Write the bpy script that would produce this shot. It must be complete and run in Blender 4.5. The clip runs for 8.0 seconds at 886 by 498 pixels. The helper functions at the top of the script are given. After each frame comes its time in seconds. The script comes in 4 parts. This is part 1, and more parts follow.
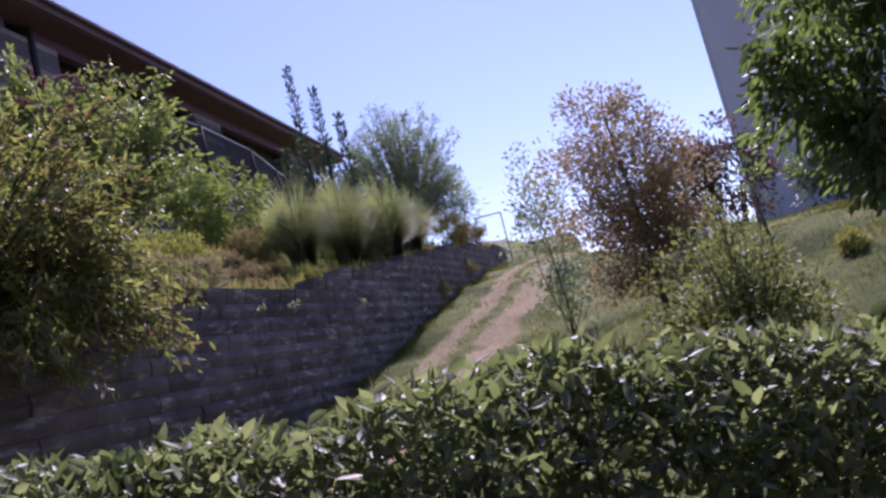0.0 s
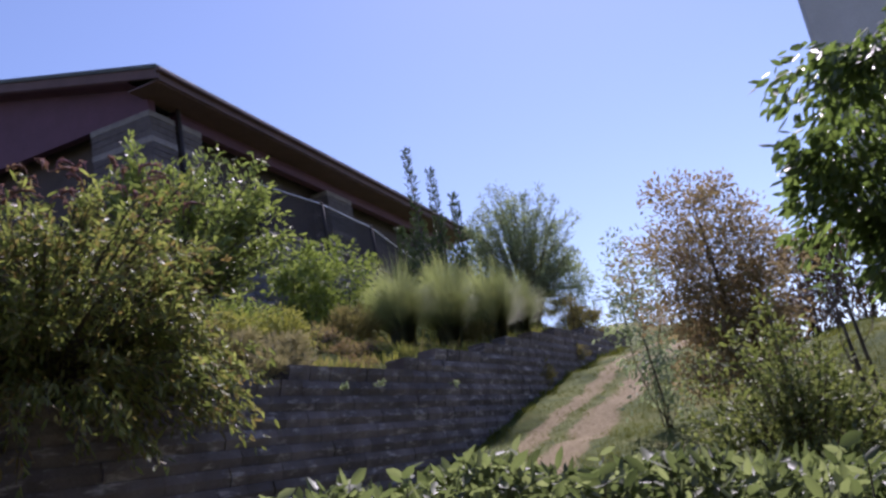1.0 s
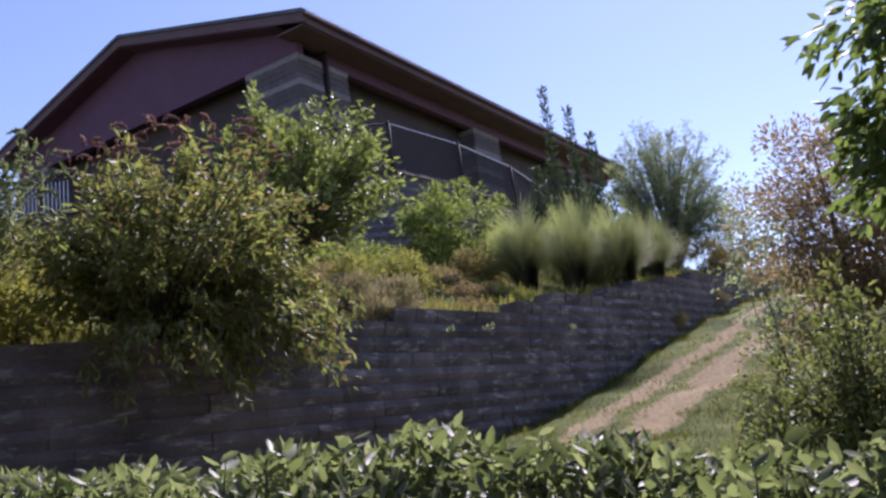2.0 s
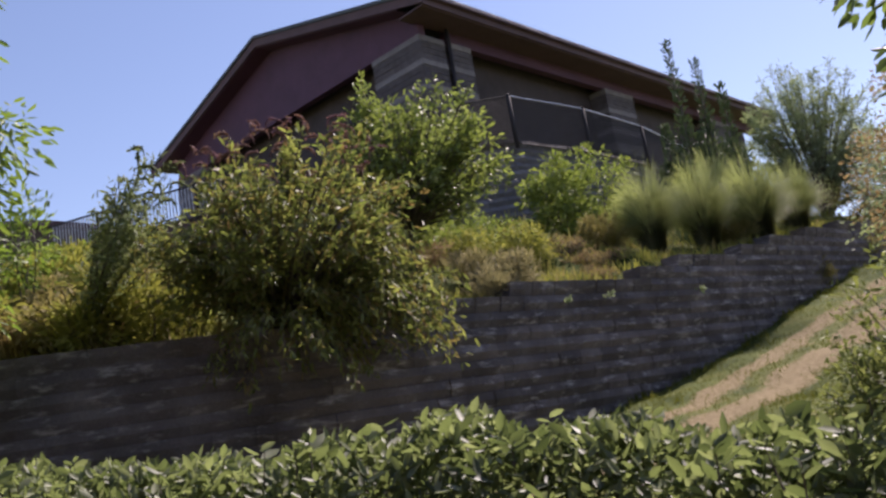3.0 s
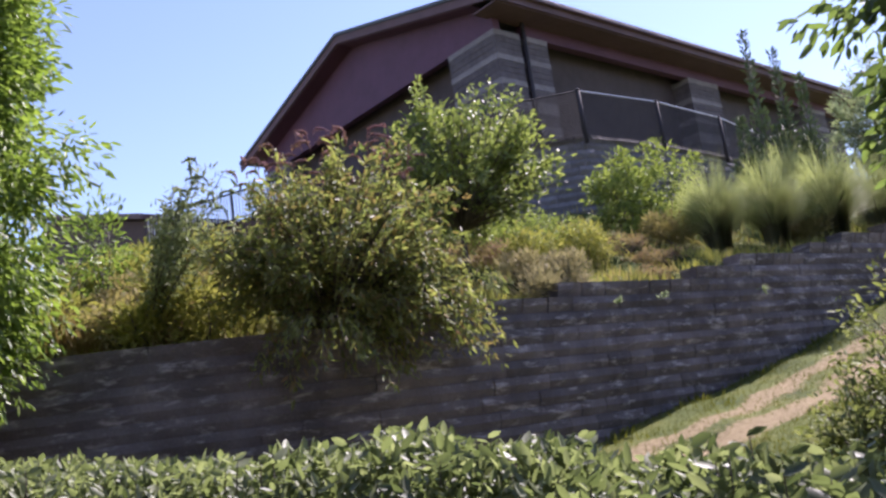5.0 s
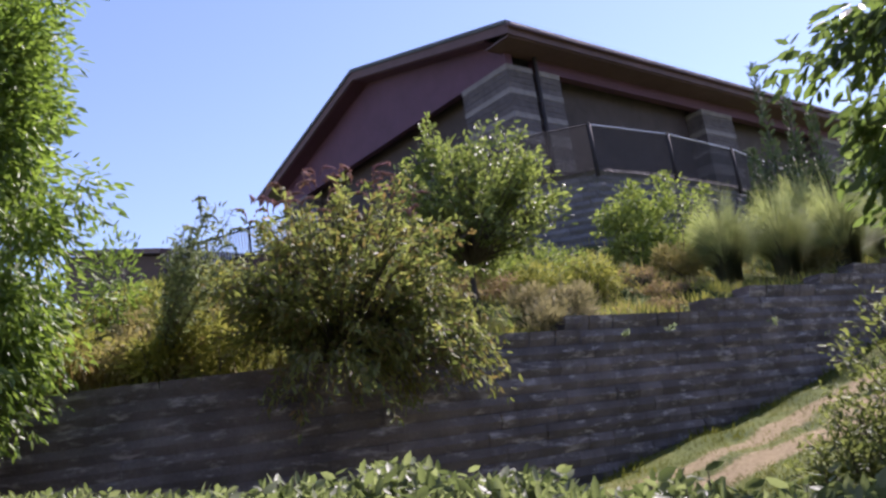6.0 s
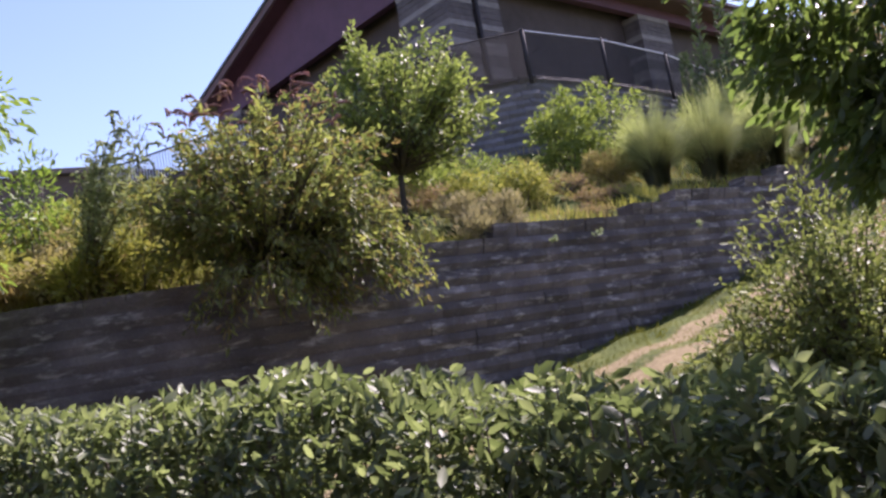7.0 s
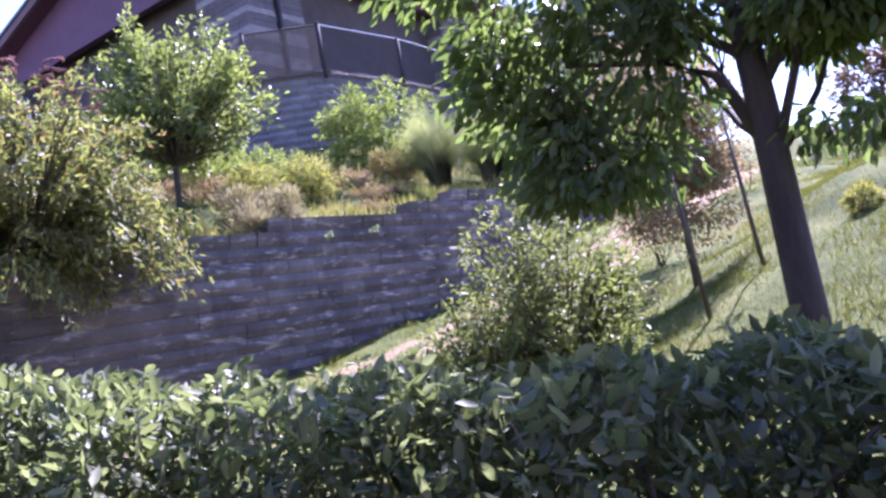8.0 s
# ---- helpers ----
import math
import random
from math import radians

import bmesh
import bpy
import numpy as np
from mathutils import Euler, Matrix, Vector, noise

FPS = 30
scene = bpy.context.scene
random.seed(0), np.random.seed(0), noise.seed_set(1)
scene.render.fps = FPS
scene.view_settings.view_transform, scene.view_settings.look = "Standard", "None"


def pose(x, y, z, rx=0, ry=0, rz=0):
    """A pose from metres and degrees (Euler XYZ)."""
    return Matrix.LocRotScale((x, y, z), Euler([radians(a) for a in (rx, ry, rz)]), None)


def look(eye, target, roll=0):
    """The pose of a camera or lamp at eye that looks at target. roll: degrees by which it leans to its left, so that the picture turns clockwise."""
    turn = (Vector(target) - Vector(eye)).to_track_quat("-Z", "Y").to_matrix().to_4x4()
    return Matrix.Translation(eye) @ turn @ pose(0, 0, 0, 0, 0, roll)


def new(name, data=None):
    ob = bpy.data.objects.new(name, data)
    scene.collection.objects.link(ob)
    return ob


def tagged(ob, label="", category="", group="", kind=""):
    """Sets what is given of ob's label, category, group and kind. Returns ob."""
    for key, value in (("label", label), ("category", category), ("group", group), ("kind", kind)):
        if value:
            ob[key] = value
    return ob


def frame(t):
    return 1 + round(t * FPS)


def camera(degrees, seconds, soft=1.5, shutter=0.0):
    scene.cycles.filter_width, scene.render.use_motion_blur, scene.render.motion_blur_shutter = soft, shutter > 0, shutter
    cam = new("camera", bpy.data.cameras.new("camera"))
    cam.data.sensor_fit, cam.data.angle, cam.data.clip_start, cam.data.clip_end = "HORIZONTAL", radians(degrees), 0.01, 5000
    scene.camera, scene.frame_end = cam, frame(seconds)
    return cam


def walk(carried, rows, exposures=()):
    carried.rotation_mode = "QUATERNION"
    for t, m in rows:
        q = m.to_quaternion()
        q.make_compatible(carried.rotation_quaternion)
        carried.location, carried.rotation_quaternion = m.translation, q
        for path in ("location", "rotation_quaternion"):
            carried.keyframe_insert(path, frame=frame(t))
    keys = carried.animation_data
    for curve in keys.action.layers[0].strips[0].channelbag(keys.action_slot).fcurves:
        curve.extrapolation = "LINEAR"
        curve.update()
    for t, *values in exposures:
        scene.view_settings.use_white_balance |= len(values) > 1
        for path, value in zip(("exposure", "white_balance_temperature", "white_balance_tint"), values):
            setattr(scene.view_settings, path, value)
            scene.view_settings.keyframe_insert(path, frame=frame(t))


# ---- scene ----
cam = camera(54.4, 8.0, soft=2.7)
PATH = [
    (0, (0.308, 0.846, 1.656), (0.314, 2.827, 1.927), -14.1),
    (0.5, (0.682, 0.909, 1.641), (0.661, 2.879, 1.985), -13.0),
    (1, (1.081, 0.91, 1.604), (0.81, 2.825, 2.112), -10.7),
    (1.2, (1.255, 0.913, 1.611), (0.91, 2.834, 2.045), -8.9),
    (2.3, (2.121, 1.071, 1.655), (1.377, 2.88, 2.071), -8.3),
    (2.5, (2.248, 1.074, 1.685), (1.476, 2.878, 2.073), -9.1),
    (3, (2.51, 1.139, 1.616), (1.511, 2.826, 2.014), -9.5),
    (3.5, (2.76, 1.164, 1.63), (1.571, 2.72, 2.035), -14.6),
    (4, (3.037, 1.172, 1.651), (1.732, 2.629, 2.066), -9.0),
    (4.5, (3.106, 1.213, 1.647), (1.77, 2.61, 2.161), -7.4),
    (5, (3.182, 1.241, 1.652), (2.001, 2.805, 2.054), -8.1),
    (5.2, (3.227, 1.241, 1.642), (2.084, 2.824, 2.073), -7.9),
    (6.3, (3.47, 1.214, 1.63), (2.252, 2.725, 2.113), -8.6),
    (6.5, (3.497, 1.243, 1.609), (2.268, 2.758, 2.047), -9.2),
    (7, (3.614, 1.352, 1.564), (2.463, 2.966, 1.826), -10.2),
    (7.5, (3.872, 1.364, 1.527), (2.889, 3.085, 1.793), -12.8),
    (8, (4.212, 1.402, 1.518), (3.421, 3.232, 1.681), -10.3),
]
walk(cam, [(t, look(eye, target, roll)) for t, eye, target, roll in PATH],
     [(0.0, 0.75, 5650, 50), (1.0, 0.60, 5800, 36), (2.5, 1.05, 5900, 39), (3.0, 0.80, 6550, 30), (3.5, 1.42, 6700, 30), (4.5, 1.5, 6100, 29), (5.0, 1.42, 6050, 35), (6.5, 1.2, 6100, 33), (7.0, 1.46, 6200, 37), (7.5, 1.92, 5450, 44), (8.0, 2.34, 5300, 51)])

# ---- world, sun ----
SUN_AZ, SUN_EL = radians(6), radians(50)
world = bpy.data.worlds.new("sky")
scene.world = world
world.use_nodes = True
wn = world.node_tree
sky = wn.nodes.new("ShaderNodeTexSky")
sky.sky_type, sky.sun_disc = "NISHITA", False
sky.sun_elevation, sky.sun_rotation = SUN_EL, SUN_AZ
sky.air_density, sky.dust_density, sky.ozone_density = 1.0, 0.2, 0.7
bg = wn.nodes["Background"]
wn.links.new(sky.outputs[0], bg.inputs[0])
bg.inputs[1].default_value = 0.092
sun = new("sun", bpy.data.lights.new("sun", "SUN"))
sun.data.energy, sun.data.angle, sun.data.color = 5.0, radians(0.53), (1.0, 0.95, 0.86)
sd = Vector((math.sin(SUN_AZ) * math.cos(SUN_EL), math.cos(SUN_AZ) * math.cos(SUN_EL), math.sin(SUN_EL)))
sun.matrix_world = look(sd * 60, (0, 0, 0))

# ---- materials ----
def nodes_of(name):
    m = bpy.data.materials.new(name)
    m.use_nodes = True
    n = m.node_tree
    b = n.nodes["Principled BSDF"]
    return m, n, b


def ramp(n, fac, stops):
    r = n.nodes.new("ShaderNodeValToRGB")
    e = r.color_ramp.elements
    while len(e) < len(stops):
        e.new(0.5)
    for el, (p, c) in zip(e, stops):
        el.position, el.color = p, (*c, 1)
    n.links.new(fac, r.inputs[0])
    return r.outputs[0]


def noise_of(n, scale, detail=6, rough=0.6, stretch=None, kind="Object"):
    tc = n.nodes.new("ShaderNodeTexCoord")
    src = tc.outputs[kind]
    if stretch:
        mp = n.nodes.new("ShaderNodeMapping")
        mp.inputs["Scale"].default_value = stretch
        n.links.new(src, mp.inputs[0])
        src = mp.outputs[0]
    t = n.nodes.new("ShaderNodeTexNoise")
    t.inputs["Scale"].default_value, t.inputs["Detail"].default_value, t.inputs["Roughness"].default_value = scale, detail, rough
    n.links.new(src, t.inputs["Vector"])
    return t.outputs["Fac"]


def mixed(n, fac, a, b, how="MIX"):
    m = n.nodes.new("ShaderNodeMix")
    m.data_type, m.blend_type = "RGBA", how
    for sock, v in ((m.inputs[0], fac), (m.inputs[6], a), (m.inputs[7], b)):
        if isinstance(v, (int, float)):
            sock.default_value = v
        elif isinstance(v, tuple):
            sock.default_value = (*v, 1)
        else:
            n.links.new(v, sock)
    return m.outputs[2]


def bump(n, b, height, strength, dist):
    k = n.nodes.new("ShaderNodeBump")
    k.inputs["Strength"].default_value, k.inputs["Distance"].default_value = strength, dist
    n.links.new(height, k.inputs["Height"])
    n.links.new(k.outputs[0], b.inputs["Normal"])


def leaf_mat(name, colours, rough=0.45, through_light=0.4, tip=(1.15, 1.2, 0.7), glow=(1.0, 1.0, 0.7), gloss=0.5):
    """Leaves: each one takes its own colour; part of the light passes through."""
    m, n, b = nodes_of(name)
    g = n.nodes.new("ShaderNodeNewGeometry")
    k = len(colours)
    col = ramp(n, g.outputs["Random Per Island"], [(i / max(1, k - 1), c) for i, c in enumerate(colours)])
    f = noise_of(n, 1.3, 3)
    col = mixed(n, ramp(n, f, [(0.35, (0, 0, 0)), (0.7, (0.55, 0.55, 0.55))]), col, tuple(min(1, c * t) for c, t in zip(colours[-1], tip)))
    n.links.new(col, b.inputs["Base Color"])
    b.inputs["Roughness"].default_value, b.inputs["Specular IOR Level"].default_value = rough, gloss
    tr = n.nodes.new("ShaderNodeBsdfTranslucent")
    n.links.new(mixed(n, 1.0, col, glow, "MULTIPLY"), tr.inputs[0])
    mx = n.nodes.new("ShaderNodeMixShader")
    mx.inputs[0].default_value = through_light
    n.links.new(b.outputs[0], mx.inputs[1])
    n.links.new(tr.outputs[0], mx.inputs[2])
    n.links.new(mx.outputs[0], n.nodes["Material Output"].inputs[0])
    return m


def rough_mat(name, stops, scale, roughness=0.85, fine=30, bump_d=0.01, stretch=None, per_object=0.0, metal=0.0):
    """A plain weathered surface: broad stains and fine grain."""
    m, n, b = nodes_of(name)
    a = noise_of(n, scale, 8, 0.65, stretch)
    f = noise_of(n, fine, 5, 0.7, stretch)
    col = ramp(n, a, stops)
    col = mixed(n, 0.35, col, ramp(n, f, [(0.3, (0.25, 0.25, 0.25)), (0.75, (0.8, 0.8, 0.8))]), "OVERLAY")
    if per_object:
        oi = n.nodes.new("ShaderNodeObjectInfo")
        col = mixed(n, 1.0, col, ramp(n, oi.outputs["Random"], [(0, (1 - per_object,) * 3), (1, (1 + per_object * 0.6,) * 3)]), "MULTIPLY")
    n.links.new(col, b.inputs["Base Color"])
    b.inputs["Roughness"].default_value, b.inputs["Metallic"].default_value = roughness, metal
    bump(n, b, f, 0.5, bump_d)
    return m


def block_mat():
    """Dark split-faced concrete with pale lime streaks and worn spots."""
    m, n, b = nodes_of("dark_split_block")
    broad, fine = noise_of(n, 1.1, 6, 0.6, None, "Object"), noise_of(n, 34, 6, 0.75)
    oi = n.nodes.new("ShaderNodeObjectInfo")
    g = n.nodes.new("ShaderNodeNewGeometry")
    tw = n.nodes.new("ShaderNodeTexNoise")
    tw.inputs["Scale"].default_value, tw.inputs["Detail"].default_value = 1.6, 6
    n.links.new(g.outputs["Position"], tw.inputs["Vector"])
    mp = n.nodes.new("ShaderNodeMapping")
    mp.inputs["Scale"].default_value = (2.6, 2.6, 10.0)
    n.links.new(g.outputs["Position"], mp.inputs[0])
    sp = n.nodes.new("ShaderNodeTexNoise")
    sp.inputs["Scale"].default_value, sp.inputs["Detail"].default_value, sp.inputs["Roughness"].default_value = 1.0, 8, 0.7
    n.links.new(mp.outputs[0], sp.inputs["Vector"])
    col = ramp(n, tw.outputs["Fac"], [(0.3, (0.075, 0.064, 0.063)), (0.6, (0.14, 0.121, 0.119)), (0.8, (0.21, 0.184, 0.176))])
    col = mixed(n, 0.4, col, ramp(n, fine, [(0.3, (0.2, 0.2, 0.2)), (0.75, (0.85, 0.85, 0.85))]), "OVERLAY")
    col = mixed(n, 1.0, col, ramp(n, oi.outputs["Random"], [(0, (0.74, 0.74, 0.74)), (1, (1.28, 1.28, 1.28))]), "MULTIPLY")
    col = mixed(n, ramp(n, sp.outputs["Fac"], [(0.54, (0, 0, 0)), (0.66, (0.8, 0.8, 0.8))]), col, (0.42, 0.39, 0.375))
    n.links.new(col, b.inputs["Base Color"])
    b.inputs["Roughness"].default_value = 0.95
    bump(n, b, fine, 0.6, 0.02)
    return m


HEDGE = leaf_mat("hedge_leaf", [(0.02, 0.032, 0.012), (0.048, 0.065, 0.026), (0.1, 0.12, 0.055), (0.21, 0.228, 0.13)], 0.52, 0.33, tip=(1.0, 1.05, 0.85), glow=(2.15, 2.3, 1.5), gloss=0.4)
ASH = leaf_mat("ash_leaf", [(0.06, 0.1, 0.03), (0.12, 0.175, 0.045), (0.2, 0.26, 0.07)], 0.45, 0.48, glow=(1.35, 1.45, 0.8))
DARKTREE = leaf_mat("broad_leaf", [(0.04, 0.06, 0.03), (0.07, 0.1, 0.042), (0.125, 0.16, 0.065)], 0.42, 0.48, glow=(1.6, 1.75, 1.0))
BUDDLEIA = leaf_mat("buddleia_leaf", [(0.06, 0.085, 0.034), (0.115, 0.148, 0.055), (0.195, 0.115, 0.075), (0.088, 0.12, 0.045), (0.158, 0.19, 0.07), (0.275, 0.295, 0.125)], 0.52, 0.43, tip=(0.92, 0.9, 0.75), glow=(1.45, 1.5, 0.82), gloss=0.36)
SMALLTREE = leaf_mat("small_tree_leaf", [(0.07, 0.1, 0.04), (0.135, 0.175, 0.064), (0.24, 0.275, 0.105)], 0.48, 0.44, glow=(1.25, 1.3, 0.8), gloss=0.4)
BRIGHT = leaf_mat("bright_shrub_leaf", [(0.1, 0.15, 0.045), (0.18, 0.24, 0.07), (0.27, 0.32, 0.09)], 0.6, 0.45, gloss=0.3)
YELLOWGREEN = leaf_mat("yellow_green_leaf", [(0.15, 0.175, 0.05), (0.26, 0.27, 0.075), (0.36, 0.345, 0.12)], 0.75, 0.4, gloss=0.2)
STRAW = leaf_mat("dry_leaf", [(0.2, 0.175, 0.09), (0.3, 0.255, 0.135), (0.2, 0.2, 0.08), (0.34, 0.28, 0.16)], 0.8, 0.35, gloss=0.15)
PALELEAF = leaf_mat("grey_green_leaf", [(0.1, 0.13, 0.075), (0.16, 0.2, 0.11), (0.24, 0.28, 0.17)], 0.6, 0.42, gloss=0.3)
DRYTUFT = leaf_mat("dry_brown_blade", [(0.16, 0.1, 0.055), (0.24, 0.17, 0.09), (0.34, 0.28, 0.15)], 0.8, 0.4, gloss=0.15)
PLUME = leaf_mat("grass_plume", [(0.16, 0.19, 0.09), (0.245, 0.275, 0.14), (0.36, 0.38, 0.23)], 0.6, 0.48, glow=(1.15, 1.2, 0.8))
BLADE = leaf_mat("clump_blade", [(0.042, 0.05, 0.024), (0.075, 0.08, 0.036), (0.12, 0.11, 0.055)], 0.6, 0.3)
LAVENDER = leaf_mat("grey_shrub_leaf", [(0.21, 0.2, 0.14), (0.3, 0.27, 0.2), (0.37, 0.33, 0.23)], 0.7, 0.35)
BROWNTREE = leaf_mat("copper_leaf", [(0.2, 0.135, 0.08), (0.3, 0.21, 0.125), (0.2, 0.175, 0.09), (0.4, 0.32, 0.21)], 0.6, 0.45, tip=(1.05, 1.05, 1.05), gloss=0.3)
BIRCH = leaf_mat("silver_green_leaf", [(0.16, 0.21, 0.155), (0.25, 0.31, 0.22), (0.34, 0.4, 0.3)], 0.6, 0.45, gloss=0.3)
CONIFER = leaf_mat("conifer_spray", [(0.035, 0.06, 0.035), (0.055, 0.085, 0.045), (0.08, 0.115, 0.055)], 0.6, 0.2)
MAROON = leaf_mat("maroon_leaf", [(0.1, 0.05, 0.045), (0.14, 0.07, 0.06), (0.1, 0.085, 0.045)], 0.5, 0.35)
FLOWER = leaf_mat("faded_flower", [(0.2, 0.1, 0.11), (0.28, 0.14, 0.18), (0.19, 0.13, 0.09)], 0.8, 0.35, gloss=0.2)
GRASS = leaf_mat("grass_blade", [(0.06, 0.08, 0.022), (0.11, 0.13, 0.034), (0.18, 0.18, 0.058)], 0.9, 0.38, glow=(1.0, 1.0, 0.6), gloss=0.0)
WEED = leaf_mat("weed_leaf", [(0.09, 0.12, 0.046), (0.155, 0.195, 0.07), (0.27, 0.3, 0.125)], 0.55, 0.42, gloss=0.35)
SEDUM = leaf_mat("pink_ground_cover", [(0.23, 0.15, 0.125), (0.3, 0.2, 0.17), (0.26, 0.23, 0.11)], 0.8, 0.35, gloss=0.15)
BARK = rough_mat("bark", [(0.3, (0.055, 0.045, 0.037)), (0.7, (0.135, 0.112, 0.092))], 6, 0.9, 45, 0.02, (1, 1, 0.25))
DARKBARK = rough_mat("dark_bark", [(0.3, (0.035, 0.03, 0.027)), (0.7, (0.085, 0.073, 0.064))], 6, 0.9, 45, 0.02, (1, 1, 0.25))
BLOCK = block_mat()
CAP = BLOCK
UPBLOCK = rough_mat("upper_block", [(0.3, (0.1, 0.095, 0.105)), (0.7, (0.195, 0.185, 0.198))], 4, 0.95, 30, 0.02, None, 0.25)
PALE = rough_mat("pale_block", [(0.3, (0.17, 0.152, 0.155)), (0.7, (0.26, 0.235, 0.24))], 4, 0.95, 30, 0.02, None, 0.12)
DIM = rough_mat("grey_block", [(0.3, (0.08, 0.067, 0.072)), (0.7, (0.135, 0.115, 0.122))], 4, 0.95, 30, 0.02, None, 0.15)
MAUVE = rough_mat("maroon_paint", [(0.3, (0.075, 0.03, 0.056)), (0.7, (0.11, 0.045, 0.08))], 1.2, 0.7, 25, 0.003)
FASCIA = rough_mat("brown_fascia", [(0.3, (0.08, 0.044, 0.048)), (0.7, (0.125, 0.07, 0.075))], 1.5, 0.7, 20, 0.003)
ROOFMAT = rough_mat("green_metal_edge", [(0.3, (0.045, 0.05, 0.05)), (0.7, (0.085, 0.095, 0.092))], 2, 0.6, 25, 0.002)
DARKWALL = rough_mat("dark_wall", [(0.3, (0.045, 0.033, 0.034)), (0.7, (0.075, 0.056, 0.056))], 1.5, 0.8, 20, 0.004)
METAL = rough_mat("dark_metal", [(0.3, (0.018, 0.015, 0.018)), (0.7, (0.036, 0.03, 0.036))], 8, 0.85, 40, 0.001, None, 0.0, 0.0)
GALV = rough_mat("galvanised", [(0.3, (0.4, 0.4, 0.42)), (0.7, (0.6, 0.6, 0.62))], 8, 0.35, 40, 0.001, None, 0.0, 0.8)
WHITE = rough_mat("white_render", [(0.3, (0.42, 0.41, 0.42)), (0.7, (0.52, 0.51, 0.52))], 0.7, 0.85, 25, 0.004)
BROWNWALL = rough_mat("brown_boards", [(0.3, (0.06, 0.036, 0.036)), (0.7, (0.1, 0.06, 0.058))], 1.5, 0.85, 20, 0.004, (0.3, 0.3, 5))


def ground_mat():
    m, n, b = nodes_of("ground")
    at = n.nodes.new("ShaderNodeAttribute")
    at.attribute_name = "dirt"
    big, fine = noise_of(n, 0.8, 7, 0.65), noise_of(n, 14, 6, 0.75)
    grass = ramp(n, big, [(0.36, (0.045, 0.064, 0.018)), (0.52, (0.1, 0.12, 0.034)), (0.68, (0.17, 0.155, 0.056))])
    dirt = ramp(n, fine, [(0.3, (0.14, 0.1, 0.056)), (0.5, (0.215, 0.17, 0.095)), (0.72, (0.29, 0.24, 0.14))])
    sub = n.nodes.new("ShaderNodeMath")
    sub.operation = "MULTIPLY_ADD"
    n.links.new(fine, sub.inputs[0])
    sub.inputs[1].default_value = 1.0
    n.links.new(at.outputs["Fac"], sub.inputs[2])
    mask = ramp(n, sub.outputs[0], [(0.82, (0, 0, 0)), (1.12, (1, 1, 1))])
    col = mixed(n, mask, mixed(n, 0.4, grass, ramp(n, fine, [(0.3, (0.2, 0.2, 0.2)), (0.7, (0.8, 0.8, 0.8))]), "OVERLAY"), dirt)
    n.links.new(col, b.inputs["Base Color"])
    b.inputs["Roughness"].default_value, b.inputs["Specular IOR Level"].default_value = 0.95, 0.1
    bump(n, b, fine, 0.7, 0.05)
    return m


GROUND = ground_mat()

# ---- mesh helpers ----
rng = np.random.default_rng(5)


class Mesh:
    """Gathers vertices and faces of one part."""
    def __init__(self):
        self.v, self.f = [], []

    def add(self, vs, fs):
        o = len(self.v)
        self.v += [tuple(p) for p in vs]
        self.f += [tuple(i + o for i in f) for f in fs]
        return self

    def box(self, lo, hi, m=None, bevel=0.0):
        """A box with its upright and top edges chamfered."""
        (a, b, c), (d, e, f) = lo, hi
        if bevel <= 0:
            vs = [(x, y, z) for z in (c, f) for x, y in ((a, b), (d, b), (d, e), (a, e))]
            fs = [(3, 2, 1, 0), (4, 5, 6, 7), (0, 1, 5, 4), (1, 2, 6, 5), (2, 3, 7, 6), (3, 0, 4, 7)]
        else:
            k = bevel
            ring = lambda z, i: [(a + i, b + k + i, z), (a + k + i, b + i, z), (d - k - i, b + i, z), (d - i, b + k + i, z), (d - i, e - k - i, z), (d - k - i, e - i, z), (a + k + i, e - i, z), (a + i, e - k - i, z)]
            vs = ring(c, 0) + ring(f - k, 0) + ring(f, k * 0.7)
            fs = [tuple(range(7, -1, -1)), tuple(range(16, 24))]
            for r in (0, 8):
                fs += [(r + i, r + (i + 1) % 8, r + 8 + (i + 1) % 8, r + 8 + i) for i in range(8)]
        if m is not None:
            vs = [m @ Vector(p) for p in vs]
        return self.add(vs, fs)

    def tube(self, pts, radii, sides=7):
        pts = [Vector(p) for p in pts]
        vs, fs = [], []
        for i, p in enumerate(pts):
            d = (pts[min(i + 1, len(pts) - 1)] - pts[max(i - 1, 0)]).normalized()
            u = d.orthogonal().normalized()
            w = d.cross(u)
            for k in range(sides):
                a = 2 * math.pi * k / sides
                vs.append(p + (u * math.cos(a) + w * math.sin(a)) * radii[i])
        for i in range(len(pts) - 1):
            for k in range(sides):
                fs.append((i * sides + k, i * sides + (k + 1) % sides, (i + 1) * sides + (k + 1) % sides, (i + 1) * sides + k))
        fs.append(tuple(range(sides - 1, -1, -1)))
        fs.append(tuple(range((len(pts) - 1) * sides, len(pts) * sides)))
        return self.add(vs, fs)

    def data(self, name, mat, smooth=False):
        me = bpy.data.meshes.new(name)
        me.from_pydata(self.v, [], self.f)
        me.materials.append(mat)
        if smooth:
            me.shade_smooth()
        return me


def part(name, mesh, mat, parent=None, label="", smooth=False):
    me = mesh.data(name, mat, smooth) if isinstance(mesh, Mesh) else mesh
    ob = new(name, me)
    ob.parent = parent
    return tagged(ob, label) if label else ob


def thing(name, label, category, at=(0, 0, 0), group="", kind=""):
    ob = new(name)
    ob.location = at
    return tagged(ob, label, category, group, kind)


def unit(a):
    return a / np.maximum(1e-9, np.linalg.norm(a, axis=1, keepdims=True))


